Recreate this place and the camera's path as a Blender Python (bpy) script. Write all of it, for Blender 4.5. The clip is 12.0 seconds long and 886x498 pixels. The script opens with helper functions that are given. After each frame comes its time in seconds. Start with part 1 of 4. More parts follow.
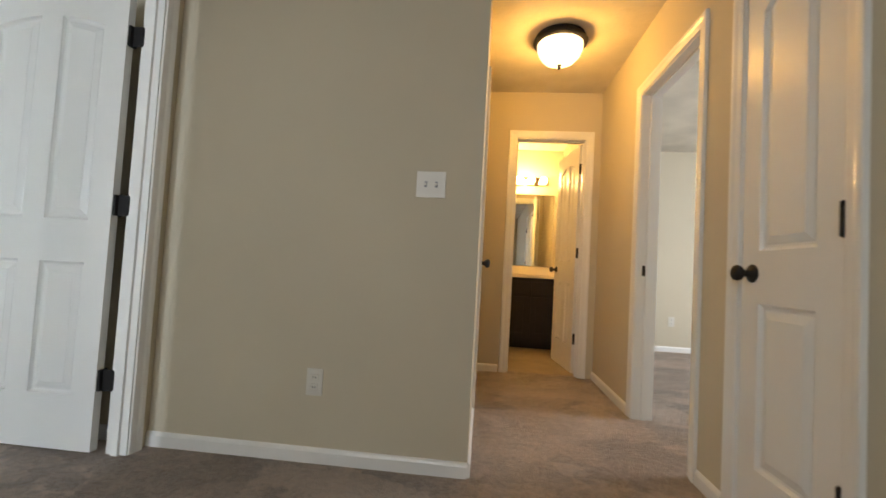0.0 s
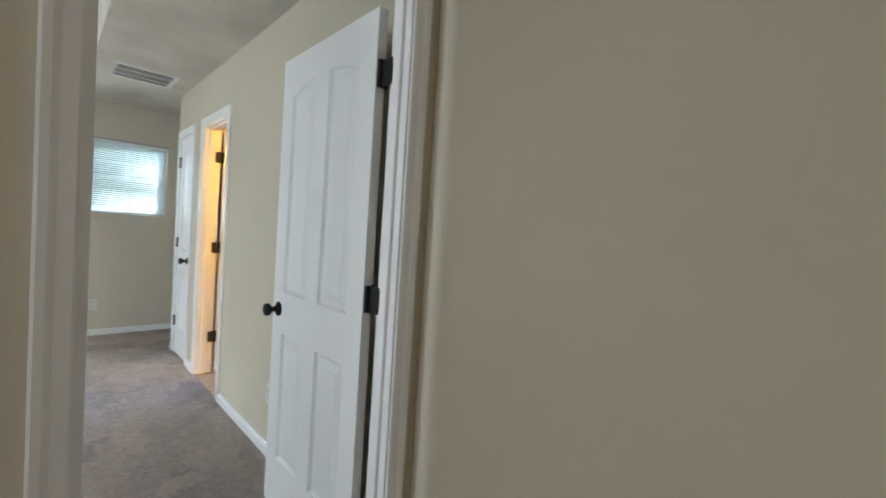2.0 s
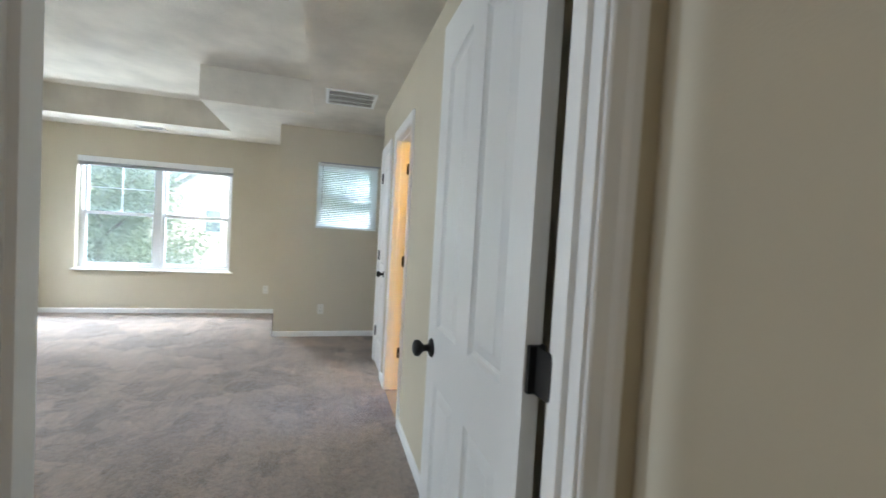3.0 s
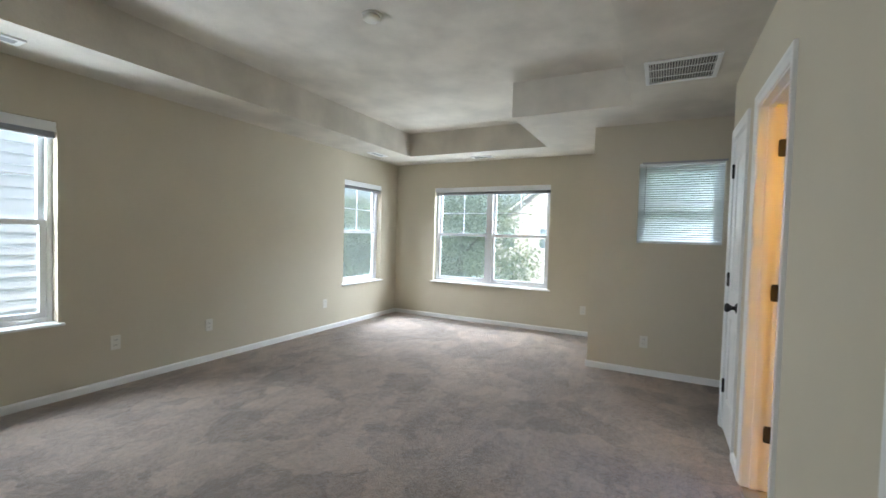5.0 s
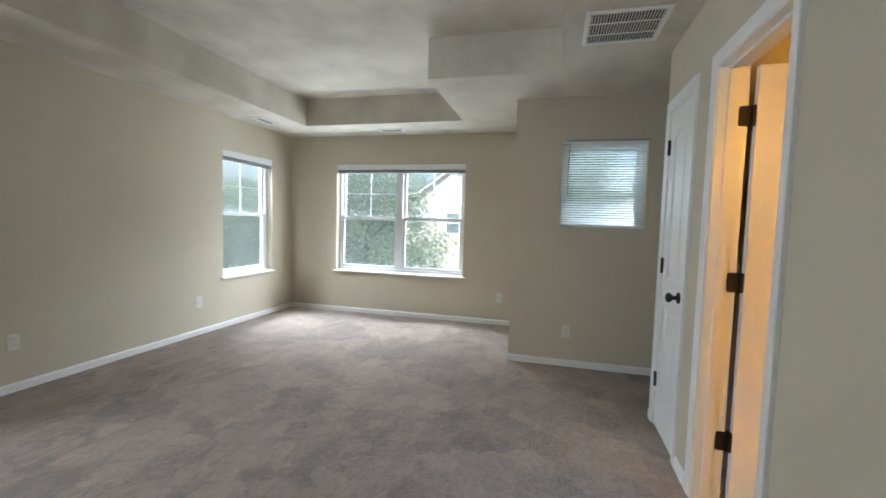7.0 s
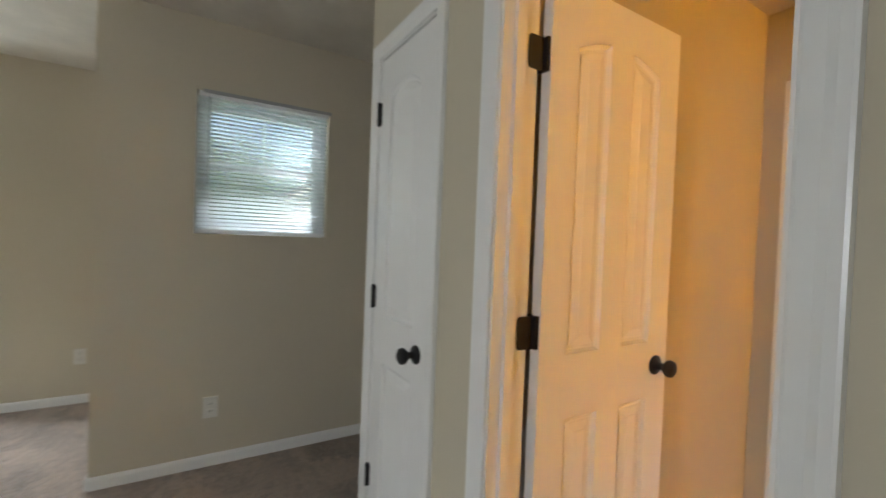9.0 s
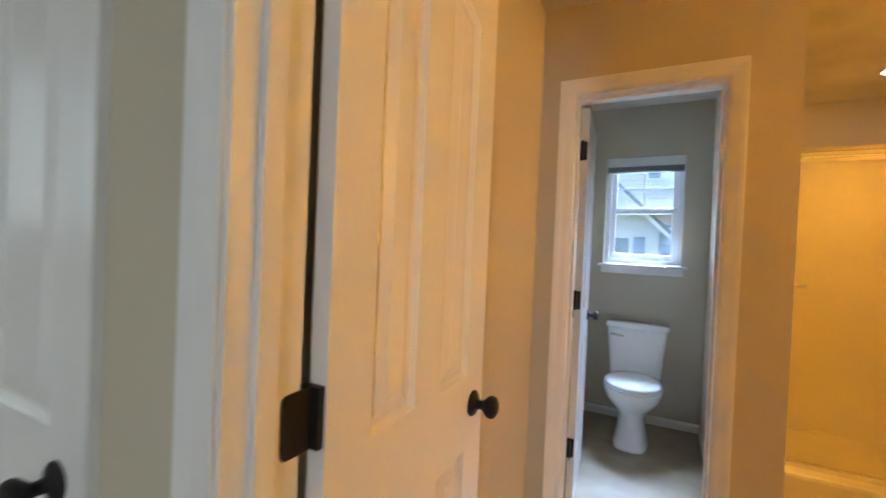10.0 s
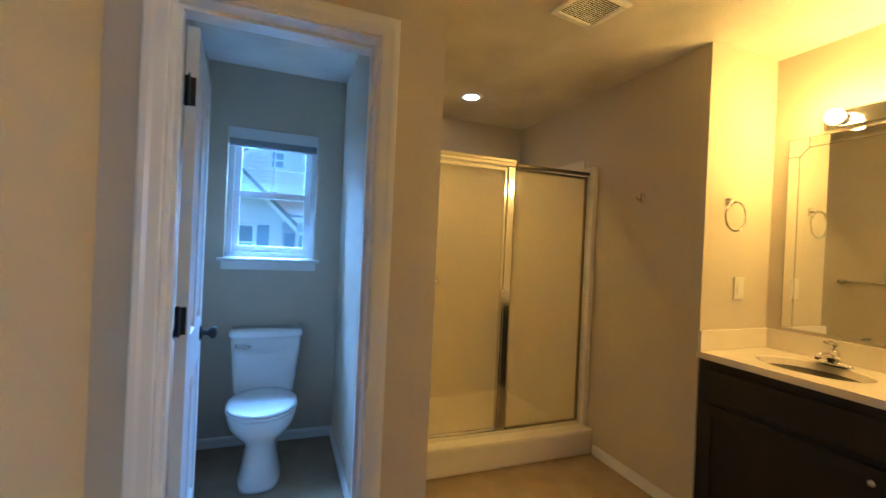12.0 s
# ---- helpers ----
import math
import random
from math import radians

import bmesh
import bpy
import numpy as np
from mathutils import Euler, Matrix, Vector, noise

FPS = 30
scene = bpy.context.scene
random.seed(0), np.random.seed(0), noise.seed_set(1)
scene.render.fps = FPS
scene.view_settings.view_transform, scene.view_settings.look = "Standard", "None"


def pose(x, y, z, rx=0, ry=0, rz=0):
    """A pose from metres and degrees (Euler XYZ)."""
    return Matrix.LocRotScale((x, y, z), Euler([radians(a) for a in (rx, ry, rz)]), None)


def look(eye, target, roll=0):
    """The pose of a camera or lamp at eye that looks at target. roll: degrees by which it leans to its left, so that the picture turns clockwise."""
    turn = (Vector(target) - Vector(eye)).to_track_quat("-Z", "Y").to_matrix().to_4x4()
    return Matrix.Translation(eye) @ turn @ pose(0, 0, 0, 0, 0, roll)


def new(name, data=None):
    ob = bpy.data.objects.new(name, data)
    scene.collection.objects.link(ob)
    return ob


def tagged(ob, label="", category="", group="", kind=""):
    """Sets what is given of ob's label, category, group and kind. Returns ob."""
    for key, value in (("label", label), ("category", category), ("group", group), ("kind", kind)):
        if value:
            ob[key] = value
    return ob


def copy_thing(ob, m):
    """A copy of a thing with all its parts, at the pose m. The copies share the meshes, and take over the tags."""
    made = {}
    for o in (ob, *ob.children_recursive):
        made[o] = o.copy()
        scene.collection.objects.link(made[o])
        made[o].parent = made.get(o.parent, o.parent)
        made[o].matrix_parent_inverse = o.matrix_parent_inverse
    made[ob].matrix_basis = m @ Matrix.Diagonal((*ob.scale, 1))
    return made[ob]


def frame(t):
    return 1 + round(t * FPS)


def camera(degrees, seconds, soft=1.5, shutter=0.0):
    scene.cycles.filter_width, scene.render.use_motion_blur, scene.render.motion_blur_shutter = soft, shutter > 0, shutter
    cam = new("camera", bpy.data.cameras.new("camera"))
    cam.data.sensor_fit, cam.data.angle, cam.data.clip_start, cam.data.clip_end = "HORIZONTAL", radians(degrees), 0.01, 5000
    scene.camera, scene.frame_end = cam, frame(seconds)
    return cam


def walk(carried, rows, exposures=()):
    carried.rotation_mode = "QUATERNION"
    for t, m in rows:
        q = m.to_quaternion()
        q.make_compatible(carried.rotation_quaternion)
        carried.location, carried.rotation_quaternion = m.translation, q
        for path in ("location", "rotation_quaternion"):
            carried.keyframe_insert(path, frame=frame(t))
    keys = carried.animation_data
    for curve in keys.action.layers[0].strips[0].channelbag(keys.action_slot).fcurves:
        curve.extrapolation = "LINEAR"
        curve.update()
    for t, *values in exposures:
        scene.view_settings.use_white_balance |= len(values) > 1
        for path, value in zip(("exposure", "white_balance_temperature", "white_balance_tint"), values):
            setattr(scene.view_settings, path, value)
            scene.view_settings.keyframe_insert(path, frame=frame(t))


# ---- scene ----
cam = camera(93.3, 12.0, shutter=0.3)
PATH = [
    (0, (0.554, 0.171, 0.866), (0.36, 2.159, 0.953), 3.2),
    (0.5, (0.497, 0.352, 1.025), (0.075, 2.307, 1.042), 3.4),
    (1, (0.423, 0.544, 1.146), (-0.321, 2.4, 1.115), 3.5),
    (1.5, (0.331, 0.784, 1.281), (-0.778, 2.448, 1.22), 3.6),
    (2, (0.138, 1.038, 1.289), (-1.306, 2.419, 1.219), 3.7),
    (2.5, (-0.09, 1.272, 1.286), (-1.836, 2.245, 1.214), 3.6),
    (3, (-0.338, 1.444, 1.3), (-2.262, 1.986, 1.228), 3.3),
    (3.5, (-0.619, 1.535, 1.293), (-2.616, 1.621, 1.227), 2.9),
    (5.5, (-1.006, 1.512, 1.312), (-2.73, 0.502, 1.232), 1.4),
    (6, (-1.062, 1.467, 1.305), (-2.789, 0.465, 1.205), 1.3),
    (6.5, (-1.241, 1.359, 1.291), (-3.069, 0.556, 1.167), 1.4),
    (8.5, (-2.562, 1.159, 1.296), (-4.47, 1.756, 1.23), 2.1),
    (9, (-2.861, 1.298, 1.294), (-4.569, 2.338, 1.256), 2.2),
    (9.5, (-3.086, 1.467, 1.301), (-4.444, 2.935, 1.263), 2.3),
    (10, (-3.264, 1.657, 1.312), (-4.193, 3.428, 1.285), 2.4),
    (10.5, (-3.339, 1.88, 1.303), (-3.776, 3.832, 1.288), 2.5),
    (11, (-3.357, 2.083, 1.327), (-3.302, 4.083, 1.309), 2.7),
    (11.5, (-3.342, 2.213, 1.33), (-2.897, 4.163, 1.319), 2.7),
    (12, (-3.33, 2.263, 1.333), (-2.617, 4.132, 1.327), 2.6),
]
SKY, SUN, DAYLIGHT, ROOM2, LANDING, HALL, BATH = 0.115, 2.6, 235.0, 19.0, 5.2, 3.3, 6.5
EXPOSURES = [(0.0, 2.5, 6500, 11), (1.0, 2.4, 6300, 10), (2.5, 2.4, 6150, 11), (3.0, 2.25, 6200, 11), (3.5, 2.0, 6300, 12), (5.3, 1.75, 6400, 12), (8.3, 1.55, 6600, 12), (9.0, 1.5, 6900, 13), (10.0, 1.5, 6600, 11), (10.5, 1.5, 5500, 1), (11.0, 1.4, 4750, -2), (12.0, 1.1, 4400, 1)]
walk(cam, [(t, look(eye, target, roll)) for t, eye, target, roll in PATH], EXPOSURES)

# ---- world, sun and large lights ----
world = bpy.data.worlds.new("sky")
scene.world = world
world.use_nodes = True
wn = world.node_tree
sky = wn.nodes.new("ShaderNodeTexSky")
sky.sky_type, sky.sun_disc = "NISHITA", False
sky.sun_elevation, sky.sun_rotation, sky.dust_density = radians(50), radians(80), 6.0
wn.links.new(sky.outputs[0], wn.nodes["Background"].inputs[0])
wn.nodes["Background"].inputs[1].default_value = SKY


def lamp(name, kind, m, power, colour, **more):
    data = bpy.data.lights.new(name, kind)
    data.energy, data.color = power, colour
    for key, value in more.items():
        if key == "size": data.size = value
        elif key == "size_y":
            data.shape, data.size_y = "RECTANGLE", value
        elif key == "radius": data.shadow_soft_size = value
        elif key == "angle": data.angle = value
        elif key == "spot": data.spot_size, data.spot_blend = value, 0.6
    ob = new(name, data)
    ob.matrix_world = m
    return ob


lamp("sun", "SUN", look((14, 2.5, 17), (0, 0, 0)), SUN, (1, 0.96, 0.9), angle=radians(14))
DAY, WARM, AMBER = (0.78, 0.89, 1.0), (1.0, 0.50, 0.085), (1.0, 0.475, 0.065)


def daylight_fill(x, y, z, tx, ty, tz, w, h, power):
    """Daylight at a window from an added lamp outside it, out of the line of sight."""
    lamp("daylight_fill", "AREA", look((x, y, z), (tx, ty, tz)), power, DAY, size=w, size_y=h)


# lamps added just outside the window heads, above the line of sight
daylight_fill(-7.85, -0.75, 2.75, -3.6, -0.6, 0.6, 2.2, 1.0, DAYLIGHT * 0.66)
daylight_fill(-5.97, -3.3, 2.75, -5.6, 0.3, 0.4, 1.2, 0.9, DAYLIGHT * 0.50)
daylight_fill(-1.97, -3.3, 2.75, -5.0, 1.6, 0.8, 1.2, 0.9, DAYLIGHT * 0.14)
daylight_fill(-6.3, 1.7, 2.75, -3.5, 1.2, 0.5, 0.9, 0.9, DAYLIGHT * 1.0)
# lamps added below the sills: the sunlit ground's light, rising through the windows
daylight_fill(-8.0, -0.75, 0.0, -3.5, -0.5, 2.6, 2.2, 0.7, DAYLIGHT * 0.13)
daylight_fill(-5.97, -3.4, 0.0, -4.7, 0.8, 2.6, 1.0, 0.6, DAYLIGHT * 0.05)
daylight_fill(-1.97, -3.4, 0.0, -2.8, 0.8, 2.6, 1.0, 0.6, DAYLIGHT * 0.07)
# the lamp added above the toilet window, bluer than the rest
lamp("daylight_fill", "AREA", look((-3.41, 6.1, 2.6), (-3.4, 4.0, 0.5)), DAYLIGHT * 1.45, (0.40, 0.59, 1.0), size=0.8, size_y=0.9)
# lamps added beside the line of sight: daylight that comes in level
lamp("daylight_fill", "AREA", look((-1.74, -2.92, 1.45), (-5.4, 1.3, 1.3)), DAYLIGHT * 0.12, DAY, size=0.5, size_y=1.3)
lamp("daylight_fill", "AREA", look((-7.65, 0.75, 1.5), (-4.0, -2.4, 1.4)), DAYLIGHT * 0.13, DAY, size=0.8, size_y=1.3)
# rooms of which only a part shows: lamps added for daylight, no window built
lamp("daylight_fill", "AREA", look((4.7, 3.2, 1.5), (2.5, 3.6, 0.8)), ROOM2, (0.86, 0.92, 1.0), size=1.5, size_y=1.3)
lamp("daylight_fill", "AREA", look((-0.2, -1.52, 1.5), (-0.4, 2, 1.0)), LANDING, (0.88, 0.93, 0.97), size=1.0, size_y=1.3)
# lamps of the place
lamp("hall_bulb", "POINT", pose(0.99, 2.95, 2.256), HALL, WARM, radius=0.06)
for by in range(4):
    lamp("vanity_bulb", "POINT", pose(-0.945, 3.465 - 0.25 * by, 2.037), BATH, AMBER, radius=0.036)
lamp("shower_bulb", "SPOT", pose(-2.10, 5.05, 2.425), BATH * 3.5, AMBER, radius=0.06, spot=radians(115))
lamp("hall_bath_bulb", "POINT", pose(1.03, 5.40, 2.03), HALL * 1.4, (1.0, 0.62, 0.20), radius=0.05)

# ---- materials ----


def material(name, base, rough=0.5, metal=0.0, vary=0.0, scale=4.0, bump=0.0, bump_scale=200.0, other=None, coat=0.0):
    """Painted or plain surface: broad tone variation, fine grain and relief in metres."""
    m = bpy.data.materials.new(name)
    m.use_nodes = True
    n, l = m.node_tree.nodes, m.node_tree.links
    p = n["Principled BSDF"]
    p.inputs["Base Color"].default_value = (*base, 1)
    p.inputs["Roughness"].default_value, p.inputs["Metallic"].default_value = rough, metal
    p.inputs["Coat Weight"].default_value = coat
    geo = n.new("ShaderNodeNewGeometry")
    if vary or other:
        tex = n.new("ShaderNodeTexNoise")
        tex.inputs["Scale"].default_value, tex.inputs["Detail"].default_value = scale, 6
        ramp = n.new("ShaderNodeValToRGB")
        second = other or tuple(c * (1 - vary) for c in base)
        ramp.color_ramp.elements[0].color, ramp.color_ramp.elements[1].color = (*second, 1), (*base, 1)
        ramp.color_ramp.elements[0].position, ramp.color_ramp.elements[1].position = 0.35, 0.65
        l.new(geo.outputs["Position"], tex.inputs["Vector"])
        l.new(tex.outputs["Fac"], ramp.inputs["Fac"])
        l.new(ramp.outputs["Color"], p.inputs["Base Color"])
    if bump:
        fine = n.new("ShaderNodeTexNoise")
        fine.inputs["Scale"].default_value, fine.inputs["Detail"].default_value = bump_scale, 3
        b = n.new("ShaderNodeBump")
        b.inputs["Strength"].default_value, b.inputs["Distance"].default_value = bump, 0.004
        l.new(geo.outputs["Position"], fine.inputs["Vector"])
        l.new(fine.outputs["Fac"], b.inputs["Height"])
        l.new(b.outputs["Normal"], p.inputs["Normal"])
    return m


def glowing(name, colour, strength):
    m = bpy.data.materials.new(name)
    m.use_nodes = True
    p = m.node_tree.nodes["Principled BSDF"]
    p.inputs["Base Color"].default_value = (0.9, 0.85, 0.75, 1)
    p.inputs["Emission Color"].default_value, p.inputs["Emission Strength"].default_value = (*colour, 1), strength
    p.inputs["Roughness"].default_value = 0.3
    return m


def pane_glass(name):
    m = bpy.data.materials.new(name)
    m.use_nodes = True
    n, l = m.node_tree.nodes, m.node_tree.links
    clear, gloss, mix, face = (n.new("ShaderNodeBsdfTransparent"), n.new("ShaderNodeBsdfGlossy"), n.new("ShaderNodeMixShader"), n.new("ShaderNodeLayerWeight"))
    steep = n.new("ShaderNodeMath")
    steep.operation = "POWER"
    steep.inputs[1].default_value = 4.0
    l.new(face.outputs["Facing"], steep.inputs[0])
    gloss.inputs["Roughness"].default_value = 0.02
    clear.inputs["Color"].default_value = (0.93, 0.97, 0.96, 1)
    face.inputs["Blend"].default_value = 0.5
    l.new(steep.outputs[0], mix.inputs[0]), l.new(clear.outputs[0], mix.inputs[1]), l.new(gloss.outputs[0], mix.inputs[2])
    # a pale veil mixed into the glass in place of glare
    haze, hazed = n.new("ShaderNodeBsdfDiffuse"), n.new("ShaderNodeMixShader")
    haze.inputs["Color"].default_value, hazed.inputs[0].default_value = (0.75, 0.85, 0.9, 1), 0.12
    l.new(mix.outputs[0], hazed.inputs[1]), l.new(haze.outputs[0], hazed.inputs[2])
    l.new(hazed.outputs[0], n["Material Output"].inputs["Surface"])
    return m


def leaf_material(base, other):
    """Thin leaves: light passes through them in part."""
    m = material("green_leaves", base, 0.6, other=other, scale=3)
    n, l = m.node_tree.nodes, m.node_tree.links
    thin, mix = n.new("ShaderNodeBsdfTranslucent"), n.new("ShaderNodeMixShader")
    thin.inputs["Color"].default_value, mix.inputs[0].default_value = (0.30, 0.38, 0.23, 1), 0.45
    l.new(n["Principled BSDF"].outputs[0], mix.inputs[1]), l.new(thin.outputs[0], mix.inputs[2])
    l.new(mix.outputs[0], n["Material Output"].inputs["Surface"])
    return m


def carpet_material(name, light, dark):
    """Cut pile: trampled patches that lean one way or the other, over tufts of a few millimetres."""
    m = material(name, light, 0.95)
    n, l = m.node_tree.nodes, m.node_tree.links
    p = n["Principled BSDF"]
    p.inputs["Sheen Weight"].default_value, p.inputs["Sheen Roughness"].default_value = 0.5, 0.5
    geo = n.new("ShaderNodeNewGeometry")

    def tex(scale, detail, distort=0.0):
        t = n.new("ShaderNodeTexNoise")
        t.inputs["Roughness"].default_value = 0.66
        t.inputs["Scale"].default_value, t.inputs["Detail"].default_value, t.inputs["Distortion"].default_value = scale, detail, distort
        l.new(geo.outputs["Position"], t.inputs["Vector"])
        return t.outputs["Fac"]

    def mixed(a, b, fac):
        x = n.new("ShaderNodeMix")
        x.data_type = "FLOAT"
        x.inputs[0].default_value = fac
        l.new(a, x.inputs[2]), l.new(b, x.inputs[3])
        return x.outputs[0]

    def step(a, lo, hi):
        x = n.new("ShaderNodeMapRange")
        x.interpolation_type = "SMOOTHSTEP"
        x.inputs[1].default_value, x.inputs[2].default_value = lo, hi
        l.new(a, x.inputs[0])
        return x.outputs[0]

    def trodden(scale):
        """Areas of one lean each, with ragged borders."""
        rag, push, add, cell, part_of = (n.new("ShaderNodeTexNoise"), n.new("ShaderNodeVectorMath"), n.new("ShaderNodeVectorMath"), n.new("ShaderNodeTexVoronoi"), n.new("ShaderNodeSeparateColor"))
        rag.inputs["Scale"].default_value, rag.inputs["Detail"].default_value, rag.inputs["Roughness"].default_value = scale * 1.6, 8, 0.62
        push.operation, push.inputs["Scale"].default_value = "SCALE", 1.1 / scale
        l.new(geo.outputs["Position"], rag.inputs["Vector"]), l.new(rag.outputs["Color"], push.inputs[0])
        l.new(geo.outputs["Position"], add.inputs[0]), l.new(push.outputs[0], add.inputs[1])
        cell.inputs["Scale"].default_value = scale
        l.new(add.outputs[0], cell.inputs["Vector"]), l.new(cell.outputs["Color"], part_of.inputs[0])
        return part_of.outputs[0]

    # trampled areas with torn edges, footprints inside them, clumps of pile and single tufts
    patch, foot = trodden(2.3), trodden(6.5)
    clump, tuft = step(tex(34.0, 5, 0.8), 0.36, 0.64), step(tex(125.0, 3), 0.34, 0.66)
    # strokes of the vacuum cleaner: thin lines where the lean of the pile turns
    turn, stroke = n.new("ShaderNodeMapping"), n.new("ShaderNodeTexNoise")
    turn.inputs["Rotation"].default_value, turn.inputs["Scale"].default_value = (0, 0, radians(28)), (1.0, 7.0, 1.0)
    stroke.inputs["Scale"].default_value, stroke.inputs["Detail"].default_value, stroke.inputs["Distortion"].default_value = 1.6, 5, 0.7
    l.new(geo.outputs["Position"], turn.inputs["Vector"]), l.new(turn.outputs["Vector"], stroke.inputs["Vector"])
    lines = step(stroke.outputs["Fac"], 0.47, 0.53)
    broad = mixed(mixed(patch, foot, 0.45), lines, 0.10)
    tone = mixed(mixed(broad, clump, 0.28), tuft, 0.18)
    ramp = n.new("ShaderNodeValToRGB")
    ramp.color_ramp.elements[0].color, ramp.color_ramp.elements[0].position = (*dark, 1), 0.27
    ramp.color_ramp.elements[1].color, ramp.color_ramp.elements[1].position = (*light, 1), 0.76
    l.new(tone, ramp.inputs["Fac"]), l.new(ramp.outputs["Color"], p.inputs["Base Color"])
    b = n.new("ShaderNodeBump")
    b.inputs["Strength"].default_value, b.inputs["Distance"].default_value = 0.9, 0.03
    l.new(mixed(mixed(broad, clump, 0.55), tuft, 0.35), b.inputs["Height"]), l.new(b.outputs["Normal"], p.inputs["Normal"])
    return m


def shower_glass_material():
    m = material("obscure_glass", (0.90, 0.84, 0.64), 0.14)
    n, l = m.node_tree.nodes, m.node_tree.links
    p = n["Principled BSDF"]
    p.inputs["Transmission Weight"].default_value = 0.75
    p.inputs["IOR"].default_value = 1.25
    geo, cells, b = n.new("ShaderNodeNewGeometry"), n.new("ShaderNodeTexVoronoi"), n.new("ShaderNodeBump")
    cells.feature = "SMOOTH_F1"
    cells.inputs["Scale"].default_value = 55
    b.inputs["Strength"].default_value, b.inputs["Distance"].default_value = 0.5, 0.006
    l.new(geo.outputs["Position"], cells.inputs["Vector"]), l.new(cells.outputs["Distance"], b.inputs["Height"]), l.new(b.outputs["Normal"], p.inputs["Normal"])
    return m


PAINT = material("beige_wall_paint", (0.568, 0.512, 0.393), 0.75, vary=0.05, scale=1.6, bump=0.10, bump_scale=160)
WHITE = material("white_trim_paint", (0.80, 0.80, 0.78), 0.28, vary=0.03, scale=5, bump=0.04, bump_scale=70)
DOORW = material("white_door_paint", (0.80, 0.80, 0.78), 0.32, vary=0.03, scale=3, bump=0.08, bump_scale=120)
CEIL = material("textured_ceiling_paint", (0.68, 0.635, 0.55), 0.9, vary=0.20, scale=2.6, bump=0.5, bump_scale=38)
CARPET = carpet_material("taupe_carpet", (0.60, 0.455, 0.35), (0.25, 0.183, 0.135))
VINYL = material("tan_vinyl_floor", (0.36, 0.285, 0.18), 0.38, other=(0.29, 0.225, 0.14), scale=7, bump=0.05, bump_scale=60)
BRONZE = material("dark_bronze_hardware", (0.008, 0.0065, 0.006), 0.55, 0.2, vary=0.3, scale=90)
CHROME = material("chrome", (0.78, 0.78, 0.77), 0.12, 1.0)
NICKEL = material("worn_nickel", (0.55, 0.52, 0.47), 0.25, 1.0)
MIRROR = material("mirror_silver", (0.86, 0.88, 0.86), 0.015, 1.0)
ESPRESSO = material("espresso_stained_wood", (0.009, 0.0055, 0.0045), 0.62, vary=0.4, scale=30, bump=0.1, bump_scale=90)
MARBLE = material("cultured_marble", (0.78, 0.72, 0.62), 0.18, vary=0.05, scale=6, coat=0.4)
PORCELAIN = material("white_porcelain", (0.82, 0.82, 0.80), 0.08, coat=0.5)
ACRYLIC = material("white_acrylic", (0.80, 0.76, 0.66), 0.22, vary=0.04, scale=3)
VINYLW = material("white_vinyl_window", (0.80, 0.81, 0.82), 0.35, vary=0.03, scale=6)
PLATE = material("white_plastic_plate", (0.66, 0.64, 0.58), 0.35)
SLOT = material("dark_slot", (0.03, 0.03, 0.03), 0.7)
BLIND = material("white_blind_slats", (0.78, 0.80, 0.80), 0.45, vary=0.03, scale=9)
def slat_material():
    """Thin plastic slats that glow a little with the daylight behind them."""
    m = material("white_blind_slat", (0.78, 0.80, 0.80), 0.45, vary=0.03, scale=9)
    n, l = m.node_tree.nodes, m.node_tree.links
    thin, mix = n.new("ShaderNodeBsdfTranslucent"), n.new("ShaderNodeMixShader")
    thin.inputs["Color"].default_value, mix.inputs[0].default_value = (0.78, 0.84, 0.86, 1), 0.6
    l.new(n["Principled BSDF"].outputs[0], mix.inputs[1]), l.new(thin.outputs[0], mix.inputs[2])
    l.new(mix.outputs[0], n["Material Output"].inputs["Surface"])
    return m


SLAT = slat_material()
# shade of the gathered white blinds as a grey; plain grey parts share it
GREYB = material("grey_parts_and_blind_shade", (0.33, 0.34, 0.34), 0.6)
GLASS = pane_glass("window_glass")
SHOWER = shower_glass_material()
DOME = glowing("lit_frosted_glass", (1.0, 0.72, 0.36), 0.6)
BULB = glowing("lit_bulb", (1.0, 0.52, 0.14), 6)
LENS = glowing("lit_lens", (1.0, 0.85, 0.65), 7)
SIDING = material("pale_grey_vinyl_siding", (0.50, 0.495, 0.55), 0.6, vary=0.05, scale=2, bump=0.15, bump_scale=40)
SIDING2 = material("cream_vinyl_siding", (0.55, 0.535, 0.51), 0.6, vary=0.05, scale=2)
SIDING3 = material("white_vinyl_siding", (0.82, 0.80, 0.77), 0.6, vary=0.05, scale=2)
ROOF = material("dark_roof_shingles", (0.09, 0.085, 0.08), 0.9, vary=0.4, scale=12, bump=0.4, bump_scale=30)
SHUTTER = material("blue_grey_shutter", (0.10, 0.15, 0.24), 0.6, vary=0.1, scale=5)
DARKGL = material("dark_window_glass", (0.10, 0.14, 0.17), 0.08)
BARK = material("tree_bark", (0.10, 0.075, 0.055), 0.9, vary=0.4, scale=14, bump=0.6, bump_scale=35)
LEAF = leaf_material((0.19, 0.225, 0.15), (0.10, 0.135, 0.085))
GRASS = material("lawn_grass", (0.10, 0.16, 0.05), 0.9, other=(0.06, 0.09, 0.03), scale=2, bump=0.6, bump_scale=20)
ASPHALT = material("asphalt", (0.055, 0.055, 0.055), 0.9, vary=0.25, scale=4, bump=0.3, bump_scale=80)
CARP = material("white_car_paint", (0.72, 0.73, 0.74), 0.2, coat=0.6)
RUBBER = material("black_rubber", (0.02, 0.02, 0.02), 0.8)

# ---- building helpers ----


